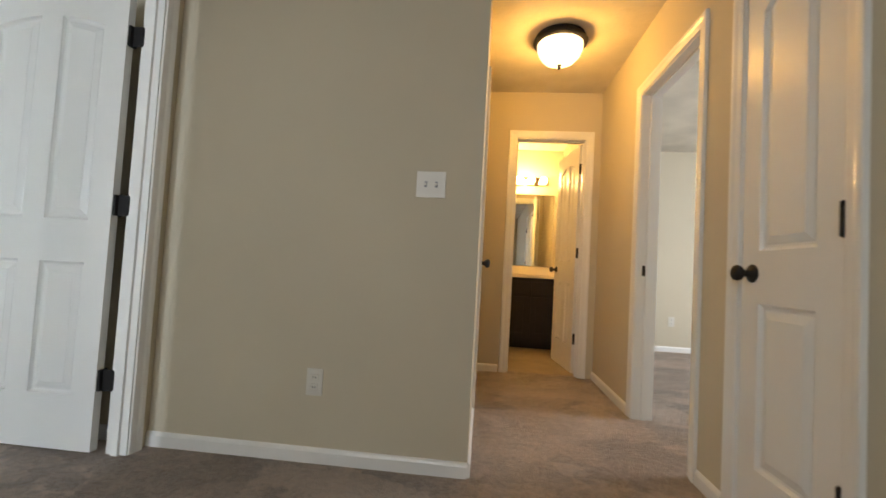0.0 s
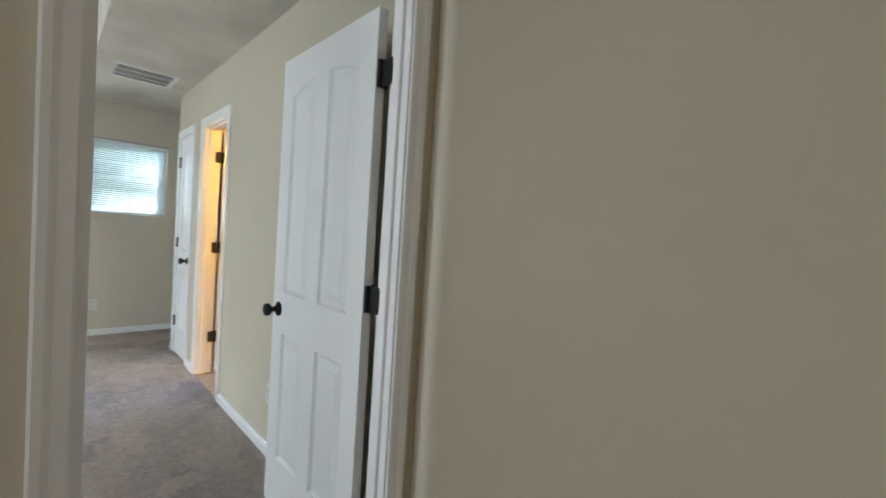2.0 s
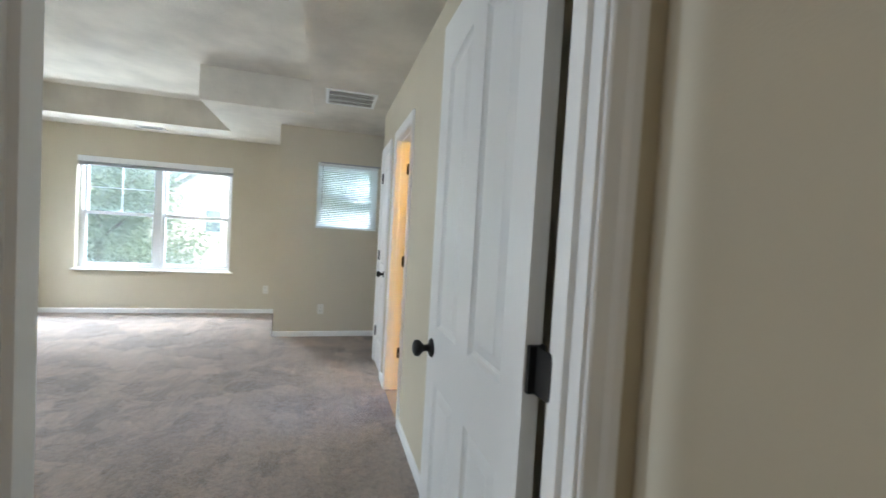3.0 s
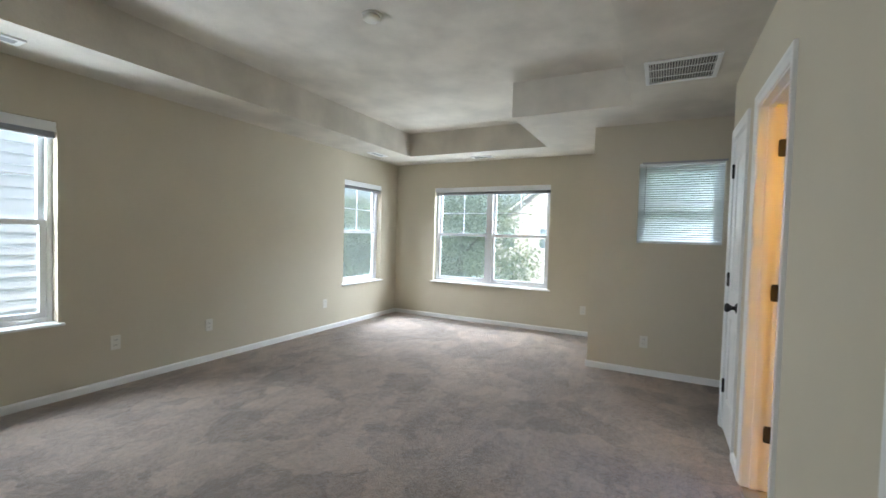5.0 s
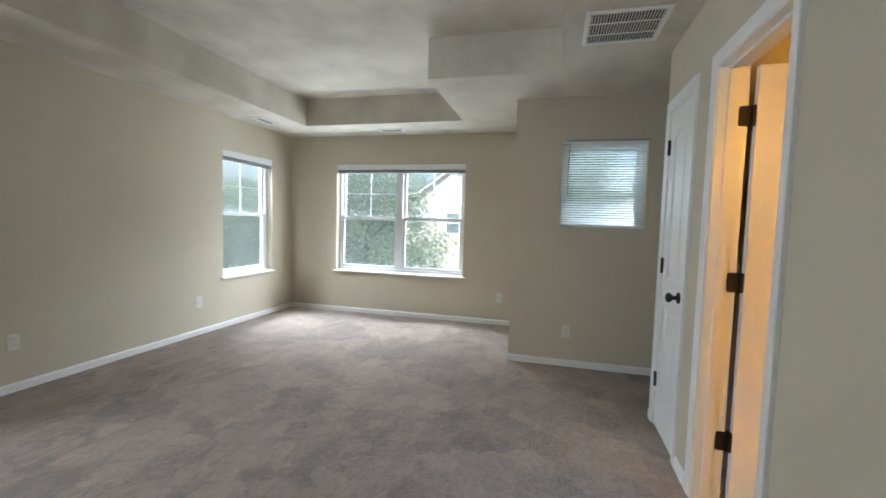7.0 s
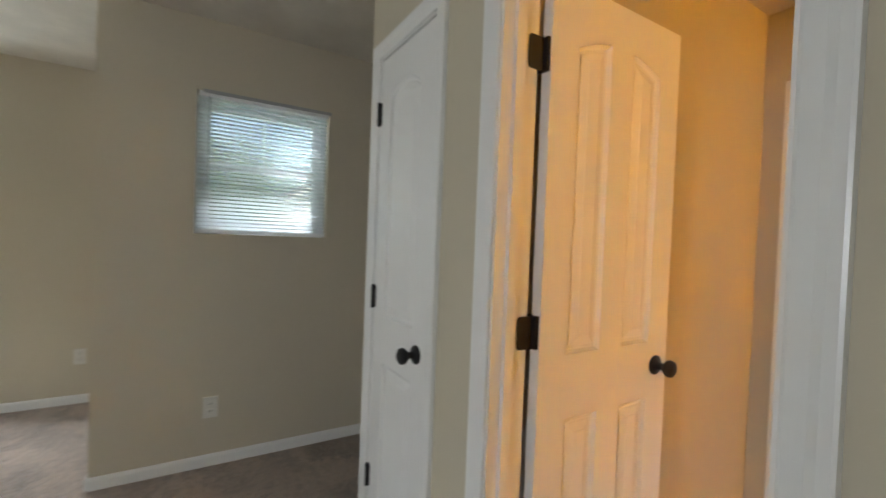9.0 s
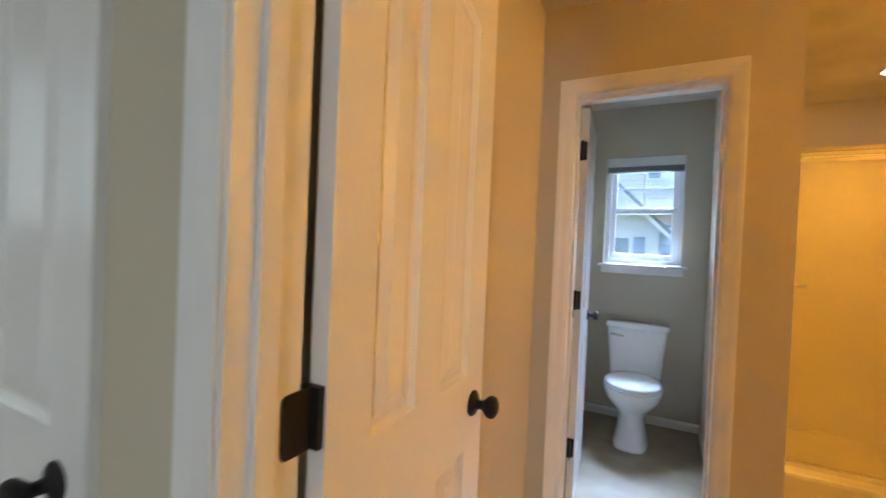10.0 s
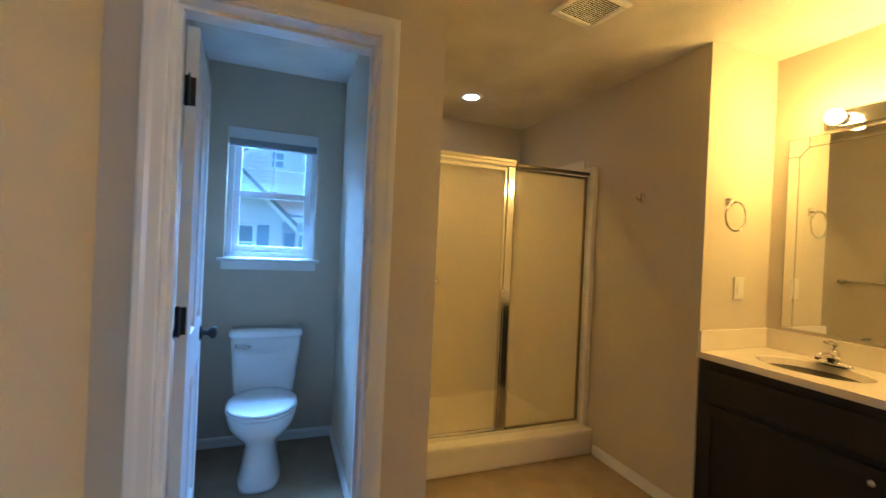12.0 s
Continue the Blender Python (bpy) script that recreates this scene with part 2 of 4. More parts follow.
def part(name, bm, mat, parent=None, label="", smooth=False):
    me = bpy.data.meshes.new(name)
    bmesh.ops.recalc_face_normals(bm, faces=bm.faces)
    bm.to_mesh(me)
    bm.free()
    me.materials.append(mat)
    if smooth:
        for f in me.polygons:
            f.use_smooth = True
    ob = new(name, me)
    if parent:
        ob.parent = parent
    if label:
        tagged(ob, label)
    return ob


def thing(name, m, label, category, group="", kind=""):
    ob = new(name)
    ob.matrix_world = m
    ob.empty_display_size = 0.05
    return tagged(ob, label, category, group, kind)


def structure(name, bm, mat, label, category=""):
    return tagged(part(name, bm, mat), label, category or name.split("_")[0], kind="structure")


def box(bm, x0, x1, y0, y1, z0, z1, bevel=0.0, m=None):
    vs = [bm.verts.new(v) for v in ((x0, y0, z0), (x1, y0, z0), (x1, y1, z0), (x0, y1, z0), (x0, y0, z1), (x1, y0, z1), (x1, y1, z1), (x0, y1, z1))]
    fs = [bm.faces.new([vs[i] for i in q]) for q in ((3, 2, 1, 0), (4, 5, 6, 7), (0, 1, 5, 4), (1, 2, 6, 5), (2, 3, 7, 6), (3, 0, 4, 7))]
    if bevel:
        edges = list({e for f in fs for e in f.edges})
        made = bmesh.ops.bevel(bm, geom=edges, offset=bevel, segments=2, affect="EDGES", profile=0.6)
        vs = list({v for f in made["faces"] for v in f.verts} | {v for v in vs if v.is_valid})
    if m is not None:
        bmesh.ops.transform(bm, matrix=m, verts=vs)
    return bm


def boxed(*a, **k):
    return box(bmesh.new(), *a, **k)


def loft(bm, rings, caps=(True, True)):
    rows = [[bm.verts.new(p) for p in r] for r in rings]
    for a, b in zip(rows, rows[1:]):
        for i in range(len(a)):
            j = (i + 1) % len(a)
            bm.faces.new((a[i], a[j], b[j], b[i]))
    if caps[0]: bm.faces.new(rows[0][::-1])
    if caps[1]: bm.faces.new(rows[-1])
    return bm


def lathe(bm, profile, n=24, m=Matrix()):
    """Turned body: (radius, height) from bottom to top round z."""
    return loft(bm, [[m @ Vector((r * math.cos(2 * math.pi * i / n), r * math.sin(2 * math.pi * i / n), z)) for i in range(n)] for r, z in profile])


def oval(cx, cy, z, rx, ry, n=32, power=2.0):
    pts = []
    for i in range(n):
        a = 2 * math.pi * i / n
        c, s = math.cos(a), math.sin(a)
        pts.append(Vector((cx + rx * math.copysign(abs(c) ** (2 / power), c), cy + ry * math.copysign(abs(s) ** (2 / power), s), z)))
    return pts


def tube(bm, pts, r, n=10):
    rings = []
    pts = [Vector(p) for p in pts]
    for i, p in enumerate(pts):
        d = (pts[min(i + 1, len(pts) - 1)] - pts[max(i - 1, 0)]).normalized()
        q = d.to_track_quat("Z", "Y")
        rr = r[i] if isinstance(r, (list, tuple)) else r
        rings.append([p + q @ Vector((rr * math.cos(2 * math.pi * k / n), rr * math.sin(2 * math.pi * k / n), 0)) for k in range(n)])
    return loft(bm, rings)


def cells(us, vs, solid, w0, w1, place):
    """A slab in u, v between w0 and w1 with the cells left out that are not solid; only its outer faces."""
    bm = bmesh.new()
    got = {}

    def vert(u, v, w):
        key = (round(u, 5), round(v, 5), w)
        if key not in got:
            got[key] = bm.verts.new(place(u, v, w))
        return got[key]

    full = {(i, j) for i in range(len(us) - 1) for j in range(len(vs) - 1) if solid((us[i] + us[i + 1]) / 2, (vs[j] + vs[j + 1]) / 2)}
    for i, j in full:
        a, b, c, d = us[i], us[i + 1], vs[j], vs[j + 1]
        for w in (w0, w1):
            bm.faces.new([vert(a, c, w), vert(b, c, w), vert(b, d, w), vert(a, d, w)])
        for di, dj, e in ((-1, 0, ((a, c), (a, d))), (1, 0, ((b, c), (b, d))), (0, -1, ((a, c), (b, c))), (0, 1, ((a, d), (b, d)))):
            if (i + di, j + dj) not in full:
                p, q = e
                bm.faces.new([vert(*p, w0), vert(*q, w0), vert(*q, w1), vert(*p, w1)])
    return bm


def wall(name, axis, c0, c1, a0, a1, openings=(), z0=0.0, z1=2.44, label="beige painted plaster wall"):
    """A wall across axis ('x' or 'y') between c0 and c1, from a0 to a1, with openings (a, b, bottom, top)."""
    us = sorted({a0, a1, *[o[0] for o in openings], *[o[1] for o in openings]})
    vs = sorted({z0, z1, *[o[2] for o in openings if o[2] > z0], *[o[3] for o in openings]})
    solid = lambda u, v: not any(o[0] < u < o[1] and o[2] < v < o[3] for o in openings)
    place = (lambda u, v, w: (w, u, v)) if axis == "x" else (lambda u, v, w: (u, w, v))
    return structure(name, cells(us, vs, solid, c0, c1, place), PAINT, label, "wall")


def slab(name, x0, x1, y0, y1, z0, z1, mat, label):
    return structure(name, boxed(x0, x1, y0, y1, z0, z1), mat, label)


def baseboard(x0, y0, x1, y1):
    """A skirting that stands on the side to the left of the way from the first end to the second."""
    a, b = Vector((x0, y0, 0)), Vector((x1, y1, 0))
    d = (b - a).normalized()
    nrm = Vector((-d.y, d.x, 0))
    prof = ((0, 0.0), (0.014, 0.0), (0.014, 0.048), (0.010, 0.057), (0.004, 0.063), (0, 0.063))
    bm = bmesh.new()
    loft(bm, [[e + nrm * p + Vector((0, 0, z)) for p, z in prof] for e in (a, b)])
    structure("baseboard", bm, WHITE, "white painted baseboard along the carpet edge", "baseboard")

# ---- large structure ----
slab("floor_carpet", -6.845, 1.51, -2.4, 1.965, -0.2, 0.0, CARPET, "taupe cut-pile carpet with trampled patches")
slab("floor_alcove", -5.48, -4.60, 1.965, 3.1, -0.2, 0.0, CARPET, "taupe cut-pile carpet in the alcove")
slab("floor_hall", 0.53, 1.51, 1.965, 3.88, -0.2, 0.0, CARPET, "worn tan cut-pile carpet in the hall")
slab("floor_side_room", 1.51, 4.9, 1.2, 5.5, -0.2, 0.0, CARPET, "pale carpet in the side room")
slab("floor_bathroom", -3.81, -0.83, 1.965, 5.6, -0.2, -0.004, VINYL, "tan mottled sheet vinyl floor")
slab("floor_hall_bath", -0.2, 1.51, 3.88, 5.6, -0.2, -0.002, VINYL, "tan sheet vinyl floor")

H = 2.06
wall("wall_south", "y", -2.56, -2.4, -7.0, -0.9, [(-6.40, -5.53, 0.585, 2.055), (-2.40, -1.53, 0.585, 2.055)])
wall("wall_west", "x", -7.0, -6.845, -2.4, 0.90, [(-1.68, 0.15, 0.585, 2.055)])
wall("wall_west_return", "y", 0.90, 1.05, -7.0, -5.48)
wall("wall_alcove_west", "x", -5.63, -5.48, 1.05, 3.1, [(1.32, 2.03, 1.285, 2.055)])
wall("wall_alcove_north", "y", 3.1, 3.2, -5.63, -4.5)
wall("wall_alcove_east", "x", -4.60, -4.5, 2.08, 3.1)
wall("wall_north", "y", 1.965, 2.08, -4.60, -0.9, [(-4.505, -4.030, 0, 2.04), (-3.715, -3.085, 0, 2.04)])
wall("wall_bedroom_east", "x", -0.99, -0.9, -2.4, 1.965, [(1.078, 1.85, 0, 2.04)])
wall("wall_switch", "y", 1.95, 2.065, -0.9, 0.53)
wall("wall_hall_west", "x", 0.415, 0.53, 2.065, 3.826, [(2.72, 3.43, 0, 2.04)])
wall("wall_hall_north", "y", 3.826, 3.94, -0.2, 1.625, [(0.785, 1.395, 0, 2.04)])
wall("wall_hall_east", "x", 1.51, 1.625, -1.6, 3.826, [(2.16, 2.90, 0, 2.04), (1.365, 1.84, 0, 2.04)])
wall("wall_landing_south", "y", -1.7, -1.6, -0.9, 1.51)
wall("wall_side_room_north", "y", 5.5, 5.6, 1.625, 4.9)
wall("wall_side_room_south", "y", 1.1, 1.2, 2.3, 4.9)
wall("wall_side_room_closet", "x", 2.2, 2.3, 1.1, 2.1)
wall("wall_side_room_closet_north", "y", 2.0, 2.1, 1.625, 2.2)
wall("wall_side_room_east", "x", 4.9, 5.0, 1.1, 5.6)
wall("wall_hall_bath_east", "x", 1.51, 1.625, 3.94, 5.6)
wall("wall_hall_bath_north", "y", 5.6, 5.7, -0.3, 1.625)
wall("wall_hall_bath_west", "x", -0.3, -0.2, 3.826, 5.6)
wall("wall_bath_west", "x", -3.93, -3.81, 2.08, 5.24)
wall("wall_bath_east", "x", -0.83, -0.72, 2.08, 3.775)
wall("wall_bath_toilet", "y", 3.664, 3.815, -3.81, -2.82, [(-3.665, -3.045, 0, 2.04)])
wall("wall_toilet_east", "x", -2.965, -2.82, 3.815, 5.6)
wall("wall_toilet_north", "y", 5.24, 5.40, -3.93, -2.965, [(-3.685, -3.135, 1.21, 2.05)])
wall("wall_bath_ring", "y", 3.775, 3.89, -1.34, -0.72)
wall("wall_shower_east", "x", -1.34, -1.23, 3.89, 5.6)
wall("wall_shower_north", "y", 5.6, 5.7, -2.965, -1.23)

# bedroom ceiling: a lowered border round an L-shaped tray
in_tray = lambda x, y: (-6.2 < x < -4.82 and -1.765 < y < 0.235) or (-4.82 < x < -1.7 and -1.765 < y < 1.274)
structure("ceiling_border", cells([-7.0, -6.2, -4.82, -1.7, -0.9], [-2.56, -1.765, 0.235, 1.274, 1.965], lambda x, y: not in_tray(x, y), 2.44, 2.763, lambda u, v, w: (u, v, w)), CEIL, "lowered textured ceiling border round a tray", "ceiling")
slab("ceiling_tray", -7.0, -0.9, -2.56, 2.08, 2.763, 2.85, CEIL, "raised textured tray ceiling")
slab("ceiling_alcove", -5.63, -4.5, 1.965, 3.2, 2.44, 2.55, CEIL, "textured ceiling of the alcove")
slab("ceiling_bathroom", -3.93, -0.72, 1.965, 5.7, 2.44, 2.55, CEIL, "textured bathroom ceiling")
slab("ceiling_landing", -0.9, 1.51, -1.7, 1.965, 2.44, 2.55, CEIL, "textured landing ceiling")
slab("ceiling_hall", 0.415, 1.51, 1.965, 3.826, 2.44, 2.55, CEIL, "textured hall ceiling lit by a dome lamp")
slab("ceiling_hall_bath", -0.3, 1.625, 3.826, 5.7, 2.44, 2.55, CEIL, "textured ceiling of the hall bathroom")
slab("ceiling_side_room", 1.625, 5.0, 1.1, 5.6, 2.44, 2.56, CEIL, "plain ceiling of the side room")

for seg in ((-0.99, -2.4, -6.845, -2.4), (-6.845, -2.4, -6.845, 0.90), (-6.845, 0.90, -5.48, 0.90), (-5.48, 0.90, -5.48, 3.1),
            (-4.60, 2.08, -4.60, 1.965), (-4.60, 1.965, -4.565, 1.965), (-3.97, 1.965, -3.78, 1.965), (-3.025, 1.965, -0.99, 1.965),
            (-0.9, 1.95, 0.53, 1.95), (0.53, 1.95, 0.53, 2.655), (0.53, 3.495, 0.53, 3.826), (0.53, 3.826, 0.72, 3.826),
            (1.51, 3.826, 1.51, 2.965), (1.51, 2.095, 1.51, 1.905), (1.51, 1.30, 1.51, -1.6), (1.625, 5.5, 4.9, 5.5),
            (-2.82, 3.664, -2.82, 4.49), (-1.34, 4.49, -1.34, 3.775), (-2.975, 3.664, -2.82, 3.664), (-3.81, 2.10, -3.81, 3.664), (-3.81, 3.815, -3.81, 5.24), (-3.81, 5.24, -2.965, 5.24), (-2.965, 5.24, -2.965, 3.815),
            (-0.99, 1.03, -0.99, -2.4), (-0.9, -1.6, -0.9, 1.03)):
    x0, y0, x1, y1 = seg
    baseboard(x1, y1, x0, y0)


def door_frame(name, m, w, t, stop=0.04, both=True, label="white painted door casing and jamb"):
    """Jambs, stops and moulded casing round an opening w wide in a wall t thick; the face looks to local -y."""
    f = thing(name, m, label, "door frame", kind="structure")
    for n, b in (("jamb", (0.0, 0.014, -0.002, t + 0.002, 0, 2.026)), ("jamb", (w - 0.014, w, -0.002, t + 0.002, 0, 2.026)), ("head_jamb", (0, w, -0.002, t + 0.002, 2.026, 2.04))):
        part(n, boxed(*b), WHITE, f)
    if stop:
        for b in ((0.014, 0.026, stop, stop + 0.03, 0, 2.026), (w - 0.026, w - 0.014, stop, stop + 0.03, 0, 2.026), (0.026, w - 0.026, stop, stop + 0.03, 2.014, 2.026)):
            part("door_stop", boxed(*b), WHITE, f)
    prof = ((0.0, 0.0), (0.0, 0.008), (0.005, 0.010), (0.030, 0.012), (0.042, 0.0155), (0.056, 0.0165), (0.061, 0.015), (0.062, 0.0))
    for side, y in ((-1, 0.0), (1, t))[:2 if both else 1]:
        inner, top = 0.006, 2.034
        rings = []
        for x, z, dx, dz in ((-inner + 0.012, 0, -1, 0), (-inner + 0.012, top, -1, 1), (w + inner - 0.012, top, 1, 1), (w + inner - 0.012, 0, 1, 0)):
            rings.append([Vector((x + dx * o, y + side * h, z + dz * o)) for o, h in prof])
        for n, a, b in (("casing", 0, 1), ("head_casing", 1, 2), ("casing", 2, 3)):
            part(n, loft(bmesh.new(), [rings[a], rings[b]]), WHITE, f)
    return f


door_frame("door_frame_1", pose(-0.9, 1.078, 0, 0, 0, 90), 0.772, 0.09, 0.03)
door_frame("door_frame_2", pose(-3.715, 1.965, 0), 0.630, 0.115, 0.035)
door_frame("door_frame_3", pose(-4.505, 1.965, 0), 0.475, 0.115, 0.05, both=False)
door_frame("door_frame_4", pose(-3.665, 3.664, 0), 0.62, 0.151, 0.06)
door_frame("door_frame_5", pose(0.785, 3.826, 0), 0.61, 0.114, 0.035)
fr6 = door_frame("door_frame_6", pose(1.51, 2.90, 0, 0, 0, -90), 0.74, 0.115, 0.05)
door_frame("door_frame_7", pose(1.51, 1.84, 0, 0, 0, -90), 0.475, 0.115, 0.05, both=False)
door_frame("door_frame_8", pose(0.53, 2.72, 0, 0, 0, 90), 0.71, 0.115, 0.05, both=False)
part("strike_plate", boxed(0.0138, 0.0155, 0.03, 0.065, 0.88, 0.945, 0.0006), BRONZE, fr6, "dark bronze strike plate")


def panel_outline(x0, x1, z0, z1, w, arch, inset, depth, y, n=9):
    """Rectangle with, where arch is set, the top following one low curve across the door."""
    top = lambda x: z1 - arch * ((x - w / 2) / (w / 2 - 0.1)) ** 2 * (1 if arch else 0)
    x0, x1, z0 = x0 + inset, x1 - inset, z0 + inset
    pts = [Vector((x0, y + depth, z0)), Vector((x1, y + depth, z0))]
    for i in range(n):
        x = x1 + (x0 - x1) * i / (n - 1)
        pts.append(Vector((x, y + depth, top(x) - inset)))
    return pts


def door_leaf(name, m, w, s, columns, label, closed=False, arch=0.05, knobs=(1, -1)):
    """Moulded panel door, hinged at local x = 0, its thickness from y = 0 to s * 0.035."""
    d = thing(name, m, label, "door")
    g, h, t = 0.008, 2.02, 0.035
    bm = bmesh.new()
    stile, mid = (0.105, 0.105) if columns == 2 else (0.095, 0)
    if columns == 2:
        inner = (w - 2 * stile - mid) / 2
        cols = [(stile, stile + inner), (w - stile - inner, w - stile)]
    else:
        cols = [(stile, w - stile)]
    rows = [(0.235, 0.80, 0.0), (0.985, 1.895, arch)]
    ya, yb = (0.0, t) if s > 0 else (-t, 0.0)
    for y in (ya, yb):
        xs = [0.0, *[c for col in cols for c in col], w]
        for i in range(0, len(xs), 2):
            bm.faces.new([bm.verts.new(p) for p in ((xs[i], y, g), (xs[i + 1], y, g), (xs[i + 1], y, h), (xs[i], y, h))])
        for a, b in cols:
            for lo, hi in ((g, rows[0][0]), (rows[0][1], rows[1][0])):
                bm.faces.new([bm.verts.new(p) for p in ((a, y, lo), (b, y, lo), (b, y, hi), (a, y, hi))])
            curve = panel_outline(a, b, rows[1][0], rows[1][1], w, arch, 0, 0, y)[2:]
            bm.faces.new([bm.verts.new(p) for p in (*curve[::-1], (b, y, h), (a, y, h))])
    for q in (((0, ya, g), (0, yb, g), (0, yb, h), (0, ya, h)), ((w, ya, g), (w, yb, g), (w, yb, h), (w, ya, h)), ((0, ya, h), (w, ya, h), (w, yb, h), (0, yb, h)), ((0, ya, g), (w, ya, g), (w, yb, g), (0, yb, g))):
        bm.faces.new([bm.verts.new(p) for p in q])
    bmesh.ops.remove_doubles(bm, verts=bm.verts, dist=0.0002)
    part("leaf", bm, DOORW, d)
    for y, sgn in ((ya, 1), (yb, -1)):
        for a, b in cols:
            for z0, z1, ar in rows:
                rings = [panel_outline(a, b, z0, z1, w, ar, i, sgn * dep, y) for i, dep in ((0, 0), (0.003, 0.005), (0.010, 0.0115), (0.019, 0.0125), (0.024, 0.010), (0.046, 0.0035), (0.048, 0.002), (0.052, 0.002))]
                part("panel", loft(bmesh.new(), rings, (False, True)), DOORW, d)
    for k in knobs:
        y = yb if k > 0 else ya
        mm = Matrix.Translation((w - 0.062, y, 0.905)) @ pose(0, 0, 0, -90 * k, 0, 0)
        part("knob", lathe(bmesh.new(), ((0.0325, 0), (0.0325, 0.004), (0.027, 0.009), (0.013, 0.013), (0.011, 0.028), (0.018, 0.036), (0.026, 0.044), (0.0285, 0.052), (0.026, 0.061), (0.016, 0.067), (0.004, 0.068)), 20, mm), BRONZE, d, "dark bronze round knob", True)
    for z in (0.305, 1.055, 1.805):
        b = bmesh.new()
        if closed:
            lathe(b, ((0.003, z - 0.05), (0.0085, z - 0.046), (0.0085, z + 0.046), (0.003, z + 0.05)), 10, pose(-0.003, -0.007 * s, 0))
            box(b, 0.0, 0.012, *sorted((-0.002 * s, 0.004 * s)), z - 0.044, z + 0.044)
        else:
            lathe(b, ((0.003, z - 0.05), (0.0075, z - 0.046), (0.0075, z + 0.046), (0.003, z + 0.05)), 10, pose(-0.013, 0.006 * s, 0))
            box(b, -0.0125, -0.0005, *sorted((0.004 * s, 0.031 * s)), z - 0.045, z + 0.045)
            loft(b, [[Vector((p.x, yy * s, p.y)) for p in oval(-0.0345, z, 0, 0.0295, 0.045, 28, 7)] for yy in (0.0140, 0.0168)])
        part("hinge", b, BRONZE, d, "dark bronze butt hinge")
    return d


door_leaf("bedroom_door", pose(-1.046, 1.850, 0, 0, 0, 180), 0.740, 1, 2, "white moulded four-panel door standing open against the bedroom wall")
door_leaf("bathroom_door", pose(-3.715, 2.112, 0, 0, 0, 90), 0.598, -1, 2, "white moulded four-panel door open into the bathroom")
door_leaf("closet_door", pose(-4.489, 1.966, 0), 0.443, 1, 1, "narrow white two-panel closet door, shut", closed=True, knobs=(-1,))
door_leaf("toilet_door", pose(-3.650, 3.845, 0, 0, 0, 95), 0.60, -1, 2, "white moulded door open into the toilet room")
door_leaf("hall_bathroom_door", pose(1.392, 3.953, 0, 0, 0, 97), 0.60, 1, 2, "white moulded door ajar into the hall bathroom")
door_leaf("linen_closet_door", pose(1.511, 1.381, 0, 0, 0, 90), 0.443, -1, 1, "narrow white two-panel linen closet door, shut", closed=True, knobs=(1,))
door_leaf("hall_closet_door", pose(0.529, 3.414, 0, 0, 0, -90), 0.678, -1, 2, "white moulded hall closet door, shut", closed=True, knobs=(1,))

# ---- windows ----


def window_unit(name, m, w, z0, z1, units, label, sill=True, apron=False, deep=0.16):
    """Vinyl double-hung window: local x along the wall, the room at local -y, the wall from y = 0 to deep."""
    o = thing(name, m, label, "window", kind="structure")
    fy = 0.075
    mull = 0.075
    uw = (w - mull * (units - 1)) / units
    fw = 0.035
    for n, b in (("frame", (0, fw, fy, deep, z0, z1)), ("frame", (w - fw, w, fy, deep, z0, z1)), ("frame", (fw, w - fw, fy, deep, z0, z0 + 0.04)), ("frame", (fw, w - fw, fy, deep, z1 - 0.035, z1))):
        part(n, boxed(*b, bevel=0.003), VINYLW, o)
    zm = (z0 + z1) / 2
    for u in range(units):
        x0 = u * (uw + mull) + (fw if u == 0 else 0)
        x1 = u * (uw + mull) + uw - (fw if u == units - 1 else 0)
        if u:
            part("mullion", boxed(x0 - mull, x0, fy - 0.004, deep, z0 + 0.04, z1 - 0.035, bevel=0.003), VINYLW, o)
        for low, high, y in ((zm - 0.018, z1 - 0.035, fy + 0.045), (z0 + 0.04, zm + 0.022, fy + 0.012)):
            r = 0.038
            bm = bmesh.new()
            for b in ((x0, x0 + r, y, y + 0.03, low, high), (x1 - r, x1, y, y + 0.03, low, high), (x0 + r, x1 - r, y, y + 0.03, low, low + r), (x0 + r, x1 - r, y, y + 0.03, high - r, high)):
                box(bm, *b, bevel=0.002)
            sash = part("sash", bm, VINYLW, o)
            g = part("pane", boxed(x0 + r - 0.004, x1 - r + 0.004, y + 0.013, y + 0.017, low + r - 0.004, high - r + 0.004), GLASS, sash)
            g.visible_shadow = False
            if low > z0 + 0.2:
                xm, zz = (x0 + x1) / 2, (low + high) / 2
                part("muntin", boxed(xm - 0.0045, xm + 0.0045, y + 0.009, y + 0.021, low + r, high - r), VINYLW, sash)
                part("muntin", boxed(x0 + r, x1 - r, y + 0.0085, y + 0.0215, zz - 0.0045, zz + 0.0045), VINYLW, sash)
            else:
                part("sash_lock", boxed((x0 + x1) / 2 - 0.03, (x0 + x1) / 2 + 0.03, y - 0.008, y + 0.02, high, high + 0.012, bevel=0.003), VINYLW, sash)
    if sill:
        part("sill", boxed(-0.035, w + 0.035, -0.035, 0.0, z0 - 0.022, z0 - 0.001, bevel=0.005), WHITE, o)
        part("sill", boxed(0.0005, w - 0.0005, 0.0, fy, z0, z0 + 0.004), WHITE, o)
    if apron:
        part("apron", boxed(-0.012, w + 0.012, -0.016, 0.0, z0 - 0.075, z0 - 0.022, bevel=0.003), WHITE, o)
    return o


